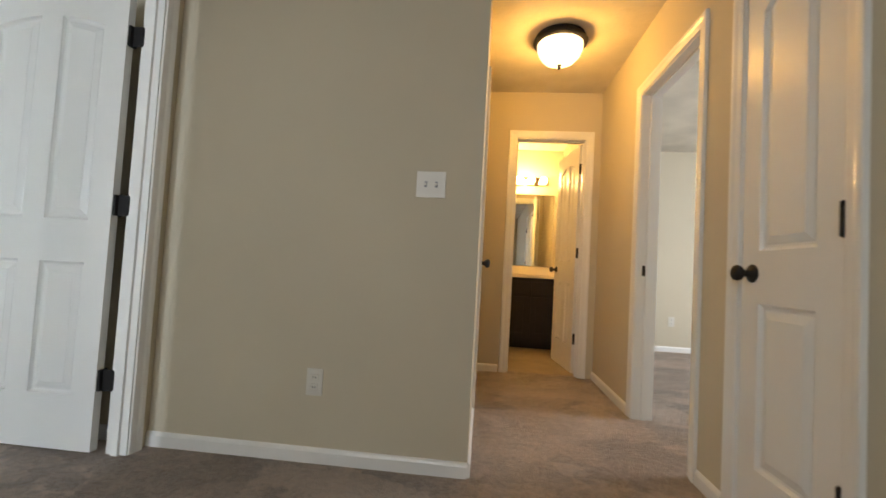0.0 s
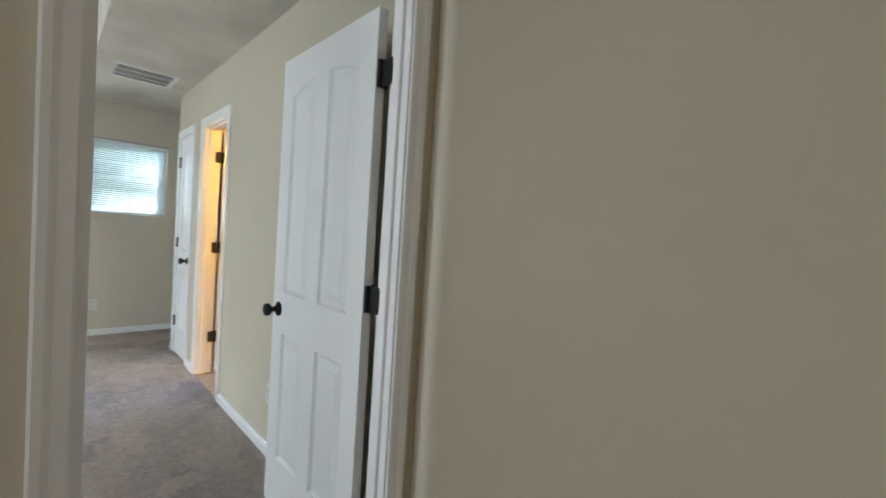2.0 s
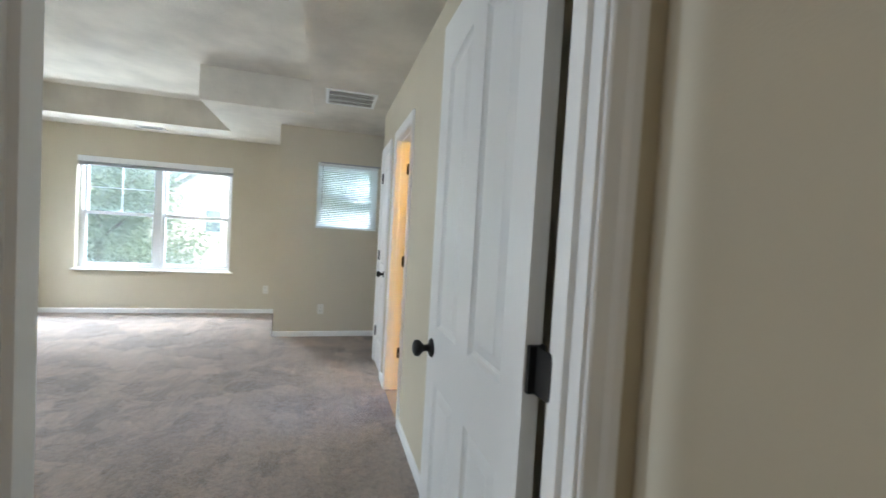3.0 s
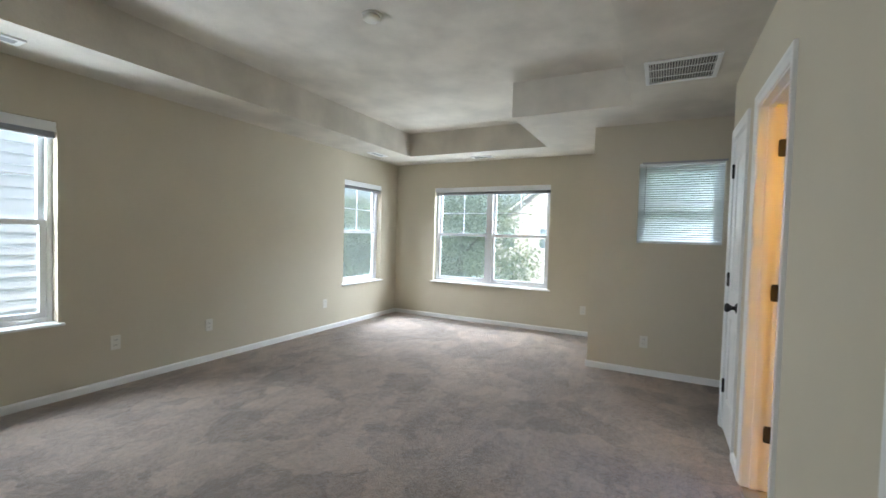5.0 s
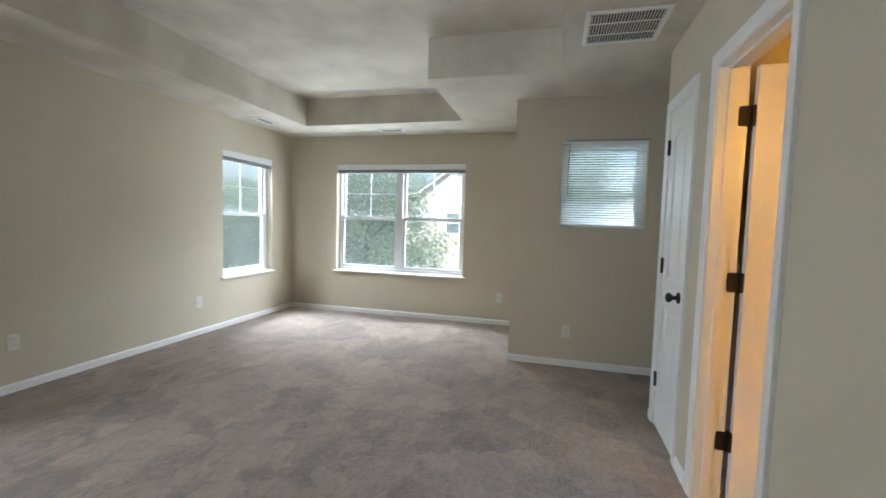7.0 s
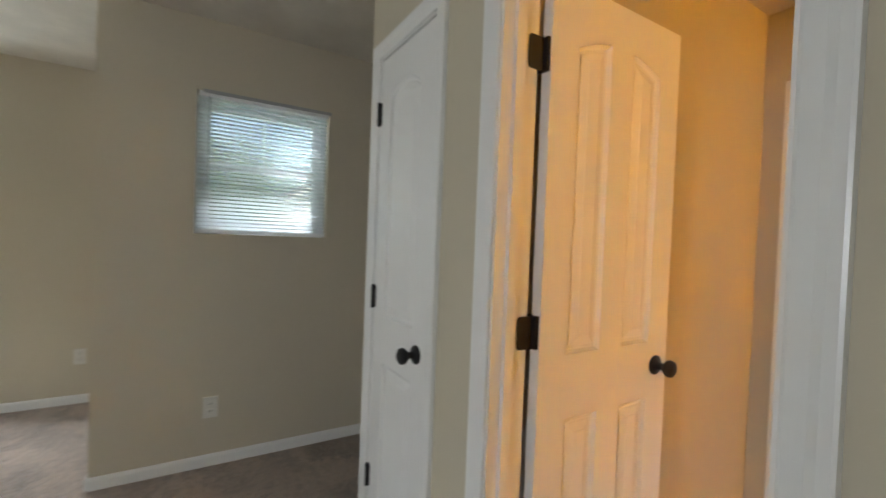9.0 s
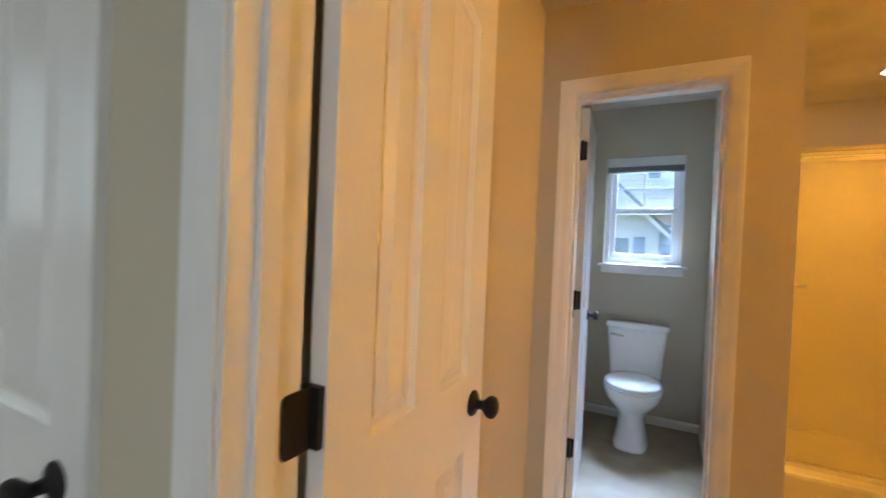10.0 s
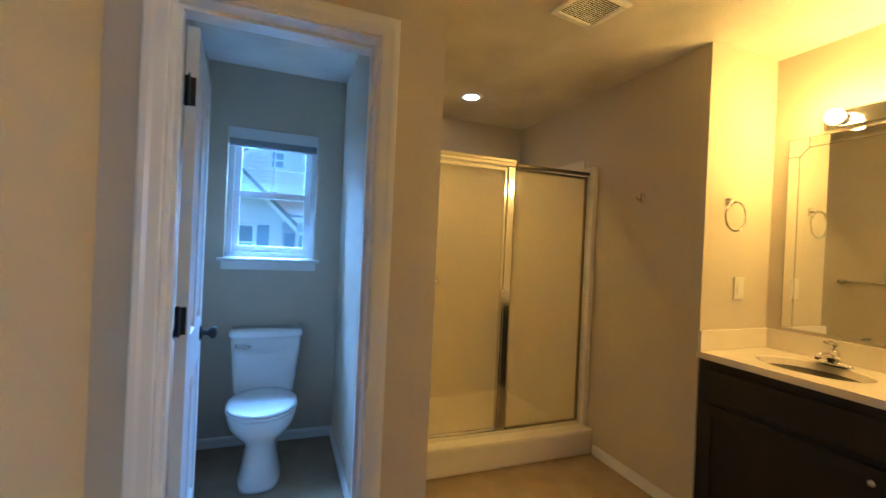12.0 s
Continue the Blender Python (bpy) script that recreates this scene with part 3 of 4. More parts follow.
def raised_blind(m, w, z1, label):
    b = thing("window_blind", m, label, "blind", "raised window blinds")
    part("headrail", boxed(0.006, w - 0.006, 0.012, 0.052, z1 - 0.035, z1 - 0.002, bevel=0.003), BLIND, b)
    part("valance", boxed(0.003, w - 0.003, 0.002, 0.010, z1 - 0.075, z1 - 0.004, bevel=0.002), BLIND, b)
    # white slats and bottom rail, the shade on them put into their colour
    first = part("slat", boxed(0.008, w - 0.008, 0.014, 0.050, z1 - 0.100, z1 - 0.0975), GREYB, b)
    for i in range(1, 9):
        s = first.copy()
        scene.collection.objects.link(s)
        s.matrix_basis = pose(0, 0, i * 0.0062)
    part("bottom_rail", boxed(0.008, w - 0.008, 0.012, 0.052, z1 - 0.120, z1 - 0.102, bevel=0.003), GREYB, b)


def lowered_blind(m, w, z0, z1, label):
    b = thing("window_blind", m, label, "blind")
    part("headrail", boxed(0.006, w - 0.006, -0.006, 0.040, z1 - 0.030, z1 - 0.002, bevel=0.003), BLIND, b)
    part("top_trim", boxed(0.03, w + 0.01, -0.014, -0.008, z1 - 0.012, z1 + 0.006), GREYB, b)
    count = int((z1 - z0 - 0.06) / 0.0215)
    bm = boxed(-w / 2 + 0.008, w / 2 - 0.008, -0.0125, 0.0125, -0.0009, 0.0009)
    first = None
    for i in range(count):
        z = z0 + 0.032 + i * 0.0215
        if first is None:
            first = part("slat", bm, SLAT, b)
            s = first
        else:
            s = first.copy()
            scene.collection.objects.link(s)
        s.matrix_basis = pose(w / 2, 0.018, z, 37, 0, 0)
    part("bottom_rail", boxed(0.008, w - 0.008, 0.004, 0.032, z0 + 0.006, z0 + 0.022, bevel=0.003), BLIND, b)
    for x in (0.09, w - 0.09):
        part("cord", boxed(x - 0.001, x + 0.001, 0.0035, 0.0052, z0 + 0.02, z1 - 0.03), BLIND, b)
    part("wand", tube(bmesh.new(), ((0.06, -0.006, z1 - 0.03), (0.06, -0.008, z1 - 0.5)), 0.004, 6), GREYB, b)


P_W3, P_W2, P_W1 = pose(-6.845, -1.68, 0, 0, 0, 90), pose(-5.53, -2.4, 0, 0, 0, 180), pose(-1.53, -2.4, 0, 0, 0, 180)
P_BW, P_TW = pose(-5.48, 1.32, 0, 0, 0, 90), pose(-3.685, 5.24, 0)
window_unit("window_1", P_W3, 1.83, 0.585, 2.055, 2, "white double vinyl window looking onto trees", deep=0.155)
window_unit("window_2", P_W2, 0.87, 0.585, 2.055, 1, "white double-hung vinyl window beside the corner")
window_unit("window_3", P_W1, 0.87, 0.585, 2.055, 1, "white double-hung vinyl window facing the neighbour's siding")
window_unit("window_4", P_BW, 0.71, 1.285, 2.055, 1, "small high vinyl window behind a lowered blind", sill=False, deep=0.15)
window_unit("window_5", P_TW, 0.55, 1.21, 2.05, 1, "small white window above the toilet", apron=True)
raised_blind(P_W3, 1.83, 2.055, "white slatted blind drawn up to the window head")
raised_blind(P_W2, 0.87, 2.055, "white slatted blind drawn up to the window head")
raised_blind(P_W1, 0.87, 2.055, "white slatted blind drawn up to the window head")
raised_blind(P_TW, 0.55, 2.05, "white slatted blind drawn up over the toilet window")
lowered_blind(P_BW, 0.71, 1.285, 2.055, "white slatted blind let down over the small window")

# ---- plates, vents and ceiling things ----


def outlet(m):
    o = thing("wall_outlet", m, "white duplex outlet on the beige wall", "outlet", "wall outlets")
    part("cover_plate", boxed(-0.036, 0.036, -0.006, 0, -0.058, 0.058, bevel=0.002), PLATE, o)
    for z in (-0.021, 0.021):
        sock = part("socket", boxed(-0.017, 0.017, -0.0085, -0.0055, z - 0.014, z + 0.014, bevel=0.003), PLATE, o)
        for x in (-0.006, 0.006):
            part("slot", boxed(x - 0.0013, x + 0.0013, -0.0095, -0.0084, z - 0.004, z + 0.005), SLOT, sock)


outlet(pose(-0.145, 1.95, 0.340))
outlet(pose(-2.15, 1.965, 0.342))
for x in (-2.77, -3.57, -5.18):
    outlet(pose(x, -2.4, 0.358, 0, 0, 180))
outlet(pose(-6.845, 0.636, 0.345, 0, 0, 90))
outlet(pose(-5.48, 1.421, 0.325, 0, 0, 90))
outlet(pose(2.85, 5.5, 0.36))

sw = thing("light_switch", pose(0.314, 1.95, 1.219), "white two-gang toggle switch plate on the beige wall", "switch")
part("cover_plate", boxed(-0.064, 0.064, -0.006, 0, -0.057, 0.057, bevel=0.002), PLATE, sw)
for x in (-0.023, 0.023):
    part("toggle_slot", boxed(x - 0.006, x + 0.006, -0.0075, -0.0055, -0.013, 0.013), GREYB, sw)
    part("toggle", box(bmesh.new(), x - 0.0045, x + 0.0045, -0.018, -0.004, -0.005, 0.004, 0.001, None), PLATE, sw)
sw2 = thing("rocker_switch", pose(-1.07, 3.775, 1.19), "white rocker switch on the bathroom wall", "switch")
part("cover_plate", boxed(-0.037, 0.037, -0.006, 0, -0.058, 0.058, bevel=0.002), PLATE, sw2)
part("rocker", boxed(-0.016, 0.016, -0.009, -0.0055, -0.033, 0.033, bevel=0.002), PLATE, sw2)


def grille(name, m, w, d, label, bars, ribs=0, blade=WHITE):
    """Ceiling grille: frame, flat dark sheet for the shade behind, blades along x; local -z looks down."""
    g = thing(name, m, label, "vent")
    e = 0.028
    bm = bmesh.new()
    for b in ((-w / 2, w / 2, -d / 2, -d / 2 + e), (-w / 2, w / 2, d / 2 - e, d / 2), (-w / 2, -w / 2 + e, -d / 2 + e, d / 2 - e), (w / 2 - e, w / 2, -d / 2 + e, d / 2 - e)):
        box(bm, *b, -0.012, -0.0005, bevel=0.003)
    part("frame", bm, WHITE, g)
    # the dark of the opening put into a flat sheet
    part("shade_sheet", boxed(-w / 2 + e, w / 2 - e, -d / 2 + e, d / 2 - e, -0.003, -0.001), SLOT, g)
    span = d - 2 * e
    first = None
    for i in range(bars):
        y = -span / 2 + span * (i + 0.5) / bars
        if first is None:
            first = part("slat", boxed(-w / 2 + e, w / 2 - e, -span / bars * 0.27, span / bars * 0.27, -0.0008, 0.0008), blade, g)
            s = first
        else:
            s = first.copy()
            scene.collection.objects.link(s)
        s.matrix_basis = pose(0, y, -0.0075, 28, 0, 0)
    for i in range(ribs):
        x = -w / 2 + w * (i + 1) / (ribs + 1)
        part("rib", boxed(x - 0.006, x + 0.006, -d / 2 + e, d / 2 - e, -0.0125, -0.0095), WHITE, g)
    return g


grille("return_air_grille", pose(-4.154, 1.605, 2.44, 0, 0, 0), 0.42, 0.43, "white return air grille with grey louvres in the ceiling", 24, 2, PLATE)
for x, y, r in ((-1.95, -2.07, 0), (-5.87, -2.10, 0), (-6.55, -0.76, 90)):
    tagged(grille("ceiling_register", pose(x, y, 2.44, 0, 0, r), 0.32, 0.14, "white supply register in the ceiling border", 7, 0, GREYB), group="ceiling registers")
grille("exhaust_fan_grille", pose(-2.09, 3.80, 2.44, 0, 0, 8), 0.26, 0.24, "white louvred exhaust fan cover in the bathroom ceiling", 16)

sm = thing("smoke_detector", pose(-3.26, -0.24, 2.763), "round white smoke detector on the tray ceiling", "smoke detector")
part("base", lathe(bmesh.new(), ((0.055, -0.012), (0.066, -0.008), (0.066, -0.0005)), 32), PLATE, sm, smooth=False)
part("cover", lathe(bmesh.new(), ((0.02, -0.042), (0.045, -0.040), (0.055, -0.032), (0.057, -0.012)), 32), PLATE, sm, smooth=True)

cl = thing("ceiling_light", pose(0.99, 2.95, 2.44), "lit dome ceiling lamp with a dark bronze ring", "lamp")
part("canopy", lathe(bmesh.new(), ((0.150, -0.055), (0.172, -0.050), (0.178, -0.038), (0.165, -0.022), (0.160, -0.0005)), 40), BRONZE, cl, "dark bronze pan", True)
dome = part("shade", lathe(bmesh.new(), ((0.012, -0.192), (0.055, -0.186), (0.098, -0.165), (0.130, -0.130), (0.146, -0.090), (0.148, -0.056)), 40), DOME, cl, "frosted glass dome, lit", True)
dome.visible_shadow = False
part("finial", lathe(bmesh.new(), ((0.003, -0.222), (0.010, -0.214), (0.012, -0.205), (0.007, -0.198), (0.016, -0.192), (0.016, -0.188)), 16), BRONZE, cl, "bronze finial", True)

# ---- bathroom ----


def vanity(m, w, d, h, doors, label):
    """Cabinet with its back at local y = d and its front at y = 0."""
    v = thing("vanity_cabinet", m, label, "cabinet")
    part("body", boxed(0, w, 0.02, d, 0.10, h - 0.001, bevel=0.002), ESPRESSO, v)
    part("toe_kick", boxed(0.01, w - 0.01, 0.075, d, 0, 0.10), ESPRESSO, v)
    part("face_frame", boxed(0, w, 0.004, 0.020, 0.095, h - 0.001, bevel=0.002), ESPRESSO, v)
    dw = (w - 0.04) / doors
    for i in range(doors):
        x0, x1 = 0.02 + i * dw + 0.012, 0.02 + (i + 1) * dw - 0.012
        part("drawer_front", boxed(x0, x1, -0.016, 0.004, h - 0.185, h - 0.045, bevel=0.004), ESPRESSO, v)
        z0, z1 = 0.13, h - 0.215
        dr = part("cabinet_door", boxed(x0 + 0.05, x1 - 0.05, -0.006, 0.0035, z0 + 0.05, z1 - 0.05), ESPRESSO, v)
        for b in ((x0, x0 + 0.055, z0, z1), (x1 - 0.055, x1, z0, z1), (x0 + 0.055, x1 - 0.055, z0, z0 + 0.055), (x0 + 0.055, x1 - 0.055, z1 - 0.055, z1)):
            part("door_rail", boxed(b[0], b[1], -0.016, 0.004, b[2], b[3], bevel=0.003), ESPRESSO, dr)
        kx = x1 - 0.028 if i % 2 == 0 else x0 + 0.028
        part("cabinet_knob", lathe(bmesh.new(), ((0.006, 0), (0.006, 0.012), (0.014, 0.018), (0.014, 0.024), (0.006, 0.028)), 14, Matrix.Translation((kx, -0.016, z1 - 0.05)) @ pose(0, 0, 0, 90)), NICKEL, dr, "dull metal knob", True)


def vanity_top(m, w, d, z, sink_x, label, ends=(True, False)):
    """Moulded top with an oval bowl, back and side splashes."""
    t = thing("countertop", m, label, "countertop")
    n, cy, rx, ry = 40, d * 0.46, 0.215, 0.155
    x0, x1, y0, y1, th = -0.0, w, -0.025, d, 0.032
    bm = bmesh.new()
    hole = oval(sink_x, cy, z, rx, ry, n)
    border = []
    for p in hole:
        dx, dy = p.x - sink_x, p.y - cy
        k = min(((x1 if dx > 0 else x0) - sink_x) / dx if abs(dx) > 1e-6 else 1e9, ((y1 if dy > 0 else y0) - cy) / dy if abs(dy) > 1e-6 else 1e9)
        border.append(Vector((sink_x + dx * k, cy + dy * k, z)))
    for corner in ((x0, y0), (x1, y0), (x1, y1), (x0, y1)):
        i = min(range(n), key=lambda q: (border[q].x - corner[0]) ** 2 + (border[q].y - corner[1]) ** 2)
        border[i] = Vector((*corner, z))
    low = [p - Vector((0, 0, th)) for p in border]
    loft(bm, [low, border, hole, oval(sink_x, cy, z - 0.004, rx * 0.97, ry * 0.96, n), oval(sink_x, cy, z - 0.05, rx * 0.86, ry * 0.84, n), oval(sink_x, cy, z - 0.105, rx * 0.6, ry * 0.58, n), oval(sink_x, cy, z - 0.125, rx * 0.2, ry * 0.2, n)], (False, True))
    part("top", bm, MARBLE, t, "cream cultured marble top with an oval bowl")
    part("backsplash", boxed(x0, x1, y1 - 0.02, y1 - 0.001, z, z + 0.105, bevel=0.004), MARBLE, t)
    if ends[0]: part("side_splash", boxed(x0 + 0.001, x0 + 0.02, y0 + 0.004, y1 - 0.02, z, z + 0.105, bevel=0.004), MARBLE, t)
    if ends[1]: part("side_splash", boxed(x1 - 0.02, x1 - 0.001, y0 + 0.004, y1 - 0.02, z, z + 0.105, bevel=0.004), MARBLE, t)
    part("drain", lathe(bmesh.new(), ((0.02, 0), (0.022, 0.003), (0.01, 0.004)), 16, pose(sink_x, cy, z - 0.125)), CHROME, t, "chrome drain")


def faucet(m):
    """Single-lever centreset faucet; the spout runs to local -y."""
    f = thing("faucet", m, "chrome single-lever faucet on the vanity top", "faucet", "faucets")
    part("base", loft(bmesh.new(), [oval(0, 0, 0, 0.078, 0.027, 28), oval(0, 0, 0.012, 0.076, 0.026, 28), oval(0, 0, 0.022, 0.05, 0.02, 28)]), CHROME, f, smooth=True)
    part("body", lathe(bmesh.new(), ((0.026, 0.015), (0.024, 0.05), (0.022, 0.065), (0.012, 0.078)), 20), CHROME, f, smooth=True)
    part("spout", tube(bmesh.new(), ((0, -0.01, 0.035), (0, -0.05, 0.052), (0, -0.095, 0.055), (0, -0.125, 0.045)), (0.016, 0.014, 0.0125, 0.011), 14), CHROME, f, smooth=True)
    part("lever", tube(bmesh.new(), ((0, 0, 0.07), (0, 0.012, 0.092), (0, -0.02, 0.108), (0, -0.07, 0.112)), (0.013, 0.012, 0.009, 0.007), 12), CHROME, f, smooth=True)


def plate_mirror(m, w, z0, z1, edge, label):
    """Frameless mirror, its border strip cut from the field by a V groove with clipped corners."""
    o = thing("vanity_mirror", m, label, "mirror")
    part("backing", boxed(0, w, -0.004, 0, z0, z1), SLOT, o)
    k = edge * 0.75
    g = 0.003
    if edge:
        fld = [(w - edge, z0), (w - edge, z1 - edge - k), (w - edge - k, z1 - edge), (edge + k, z1 - edge), (edge, z1 - edge - k), (edge, z0)]
    else:
        fld = [(0, z0), (w, z0), (w, z1), (0, z1)]
    bm = bmesh.new()
    bm.faces.new([bm.verts.new((x, -0.006, z)) for x, z in fld])
    made = bmesh.ops.extrude_face_region(bm, geom=bm.faces[:])
    bmesh.ops.translate(bm, vec=(0, 0.0018, 0), verts=[v for v in made["geom"] if isinstance(v, bmesh.types.BMVert)])
    part("field", bm, MIRROR, o)
    if edge:
        for poly in (((g, z0), (edge - g, z0), (edge - g, z1 - edge - k), (g, z1 - edge - k)), ((w - edge + g, z0), (w - g, z0), (w - g, z1 - edge - k), (w - edge + g, z1 - edge - k)),
                     ((edge + k, z1 - edge + g), (w - edge - k, z1 - edge + g), (w - edge - k, z1 - g), (edge + k, z1 - g)), ((g, z1 - edge - k + g), (edge - g, z1 - edge - k + g), (edge + k - g, z1 - edge + g), (edge + k - g, z1 - g), (g, z1 - g)),
                     ((w - g, z1 - edge - k + g), (w - g, z1 - g), (w - edge - k + g, z1 - g), (w - edge - k + g, z1 - edge + g), (w - edge + g, z1 - edge - k + g))):
            bm = bmesh.new()
            bm.faces.new([bm.verts.new((x, -0.0055, z)) for x, z in poly])
            made = bmesh.ops.extrude_face_region(bm, geom=bm.faces[:])
            bmesh.ops.translate(bm, vec=(0, 0.0013, 0), verts=[v for v in made["geom"] if isinstance(v, bmesh.types.BMVert)])
            part("border_strip", bm, MIRROR, o)


def light_bar(m, spots, label, r=0.0475):
    """Chrome strip with globe bulbs; local x along it, the room at -y."""
    b = thing("vanity_light_bar", m, label, "lamp")
    a, c = spots[0] - 0.075, spots[-1] + 0.075
    part("back_plate", boxed(a, c, -0.028, 0, -r - 0.004, r + 0.004, bevel=0.008), CHROME, b)
    for x in spots:
        part("socket", lathe(bmesh.new(), ((0.030, 0), (0.027, 0.02), (0.020, 0.030)), 20, Matrix.Translation((x, -0.027, 0)) @ pose(0, 0, 0, 90)), CHROME, b, smooth=True)
        g = part("bulb", lathe(bmesh.new(), [(max(r * math.sin(math.pi * (0.12 + 0.86 * i / 12)), 0.003), r - r * math.cos(math.pi * (0.12 + 0.86 * i / 12))) for i in range(13)], 24, Matrix.Translation((x, -0.050, 0)) @ pose(0, 0, 0, 90)), BULB, b, "lit globe bulb", True)
        g.visible_shadow = False


VAN = pose(-1.335, 3.773, 0, 0, 0, -90)
vanity(VAN, 1.46, 0.503, 0.84, 2, "espresso-stained bathroom vanity cabinet with panel doors")
vanity_top(VAN, 1.47, 0.503, 0.872, 0.36, "cream cultured marble vanity top with splashes")
faucet(pose(-0.945, 3.413, 0.872, 0, 0, -90))
plate_mirror(pose(-0.831, 3.70, 0, 0, 0, -90), 1.28, 0.995, 1.985, 0.055, "frameless plate mirror with a grooved border")
light_bar(pose(-0.83, 3.465, 2.037, 0, 0, -90), (0.0, 0.25, 0.50, 0.75), "chrome bath bar with a row of lit globe bulbs", 0.038)

VAN2 = pose(0.30, 4.985, 0)
vanity(VAN2, 1.205, 0.612, 0.80, 3, "espresso-stained vanity in the hall bathroom")
vanity_top(VAN2, 1.205, 0.612, 0.832, 0.55, "cream vanity top in the hall bathroom", (False, True))
faucet(pose(0.85, 5.50, 0.832))
plate_mirror(pose(0.42, 5.598, 0), 1.0, 0.945, 1.86, 0.0, "frameless mirror over the hall bathroom vanity")
light_bar(pose(0.80, 5.6, 2.03), (0.0, 0.155, 0.31, 0.465), "chrome bath bar with lit globe bulbs")

# toilet
tl = thing("toilet", pose(-3.405, 5.225, 0), "white two-piece toilet with its lid shut", "toilet")
base = [oval(0, -0.36, z, rx, ry, 32, p) for z, rx, ry, p in ((0.0, 0.115, 0.23, 3), (0.02, 0.113, 0.228, 3), (0.05, 0.103, 0.215, 2.6), (0.15, 0.088, 0.195, 2.4), (0.21, 0.088, 0.195, 2.2))]
bowl = [oval(0, cy, z, rx, ry, 32) for cy, z, rx, ry in ((-0.37, 0.25, 0.115, 0.205), (-0.385, 0.285, 0.152, 0.222), (-0.395, 0.325, 0.176, 0.235), (-0.40, 0.375, 0.184, 0.242), (-0.40, 0.388, 0.182, 0.240))]
part("bowl", loft(bmesh.new(), base + bowl), PORCELAIN, tl, smooth=True)
part("shelf", boxed(-0.13, 0.13, -0.24, -0.02, 0.25, 0.386, bevel=0.02), PORCELAIN, tl)
part("seat", loft(bmesh.new(), [oval(0, -0.40, z, rx, ry, 40, 2.15) for z, rx, ry in ((0.389, 0.180, 0.235), (0.393, 0.187, 0.243), (0.402, 0.187, 0.243), (0.405, 0.184, 0.240))]), PORCELAIN, tl, smooth=True)
part("lid", loft(bmesh.new(), [oval(0, -0.395, z, rx, ry, 40, 2.15) for z, rx, ry in ((0.4055, 0.178, 0.232), (0.409, 0.184, 0.239), (0.420, 0.183, 0.238), (0.426, 0.168, 0.222), (0.429, 0.12, 0.17))]), PORCELAIN, tl, smooth=True)
part("tank", loft(bmesh.new(), [oval(0, -0.10, z, rx, ry, 40, 6) for z, rx, ry in ((0.388, 0.168, 0.08), (0.40, 0.175, 0.085), (0.55, 0.188, 0.090), (0.735, 0.203, 0.097))]), PORCELAIN, tl, smooth=True)
part("tank_lid", loft(bmesh.new(), [oval(0, -0.10, z, rx, ry, 40, 7) for z, rx, ry in ((0.736, 0.206, 0.098), (0.742, 0.214, 0.102), (0.765, 0.214, 0.102), (0.776, 0.207, 0.097))]), PORCELAIN, tl, smooth=True)
part("flush_lever", tube(bmesh.new(), ((-0.165, -0.198, 0.69), (-0.150, -0.212, 0.69), (-0.085, -0.214, 0.686)), (0.011, 0.008, 0.007), 10), CHROME, tl, "chrome flush lever", True)

ph = thing("toilet_paper_holder", pose(-3.81, 4.75, 0.66), "chrome toilet paper holder on the wall", "paper holder")
for y in (-0.075, 0.075):
    part("post", tube(bmesh.new(), ((0.0005, y, 0), (0.02, y, 0), (0.06, y, 0)), (0.022, 0.011, 0.011), 12), CHROME, ph, smooth=True)
part("roller", tube(bmesh.new(), ((0.055, -0.07, 0), (0.055, 0.07, 0)), 0.009, 12), PLATE, ph, smooth=True)

# shower
sh = thing("shower_stall", pose(0, 0, 0), "white acrylic shower stall with framed obscure glass doors", "shower")
part("curb", boxed(-2.818, -1.342, 4.50, 4.70, -0.003, 0.168, bevel=0.02), ACRYLIC, sh)
part("pan", boxed(-2.818, -1.342, 4.70, 5.598, -0.003, 0.06), ACRYLIC, sh)
for b in ((-2.818, -2.80, 4.70, 5.598, 0.06, 2.0), (-1.36, -1.342, 4.70, 5.598, 0.06, 2.0), (-2.80, -1.36, 5.58, 5.598, 0.06, 2.0)):
    part("surround", boxed(*b, bevel=0.004), ACRYLIC, sh)
for x in (-2.818, -1.385):
    part("flange", boxed(x, x + 0.043, 4.56, 4.70, 0.1685, 1.93, bevel=0.008), ACRYLIC, sh)
SEAL = material("dark_bronzed_metal", (0.10, 0.085, 0.06), 0.35, 0.8)
X0, X1, YD = -2.774, -1.386, 4.605
part("header", boxed(X0, -1.972, YD - 0.02, YD + 0.03, 1.865, 1.905, bevel=0.004), CHROME, sh)
part("header_rail", boxed(-1.972, X1, YD - 0.012, YD + 0.02, 1.872, 1.892, bevel=0.003), SEAL, sh, "thin dark metal rail")
part("header_lip", boxed(X0, -1.972, YD - 0.026, YD - 0.0205, 1.888, 1.908, bevel=0.002), NICKEL, sh)
part("threshold", boxed(X0, X1, YD - 0.02, YD + 0.03, 0.1685, 0.198, bevel=0.004), CHROME, sh)
for x in (X0, X1 - 0.022):
    part("side_channel", boxed(x, x + 0.022, YD - 0.015, YD + 0.025, 0.185, 1.865, bevel=0.003), CHROME, sh)
part("divider", boxed(-2.025, -1.972, YD - 0.018, YD + 0.012, 0.185, 1.865, bevel=0.006), CHROME, sh)
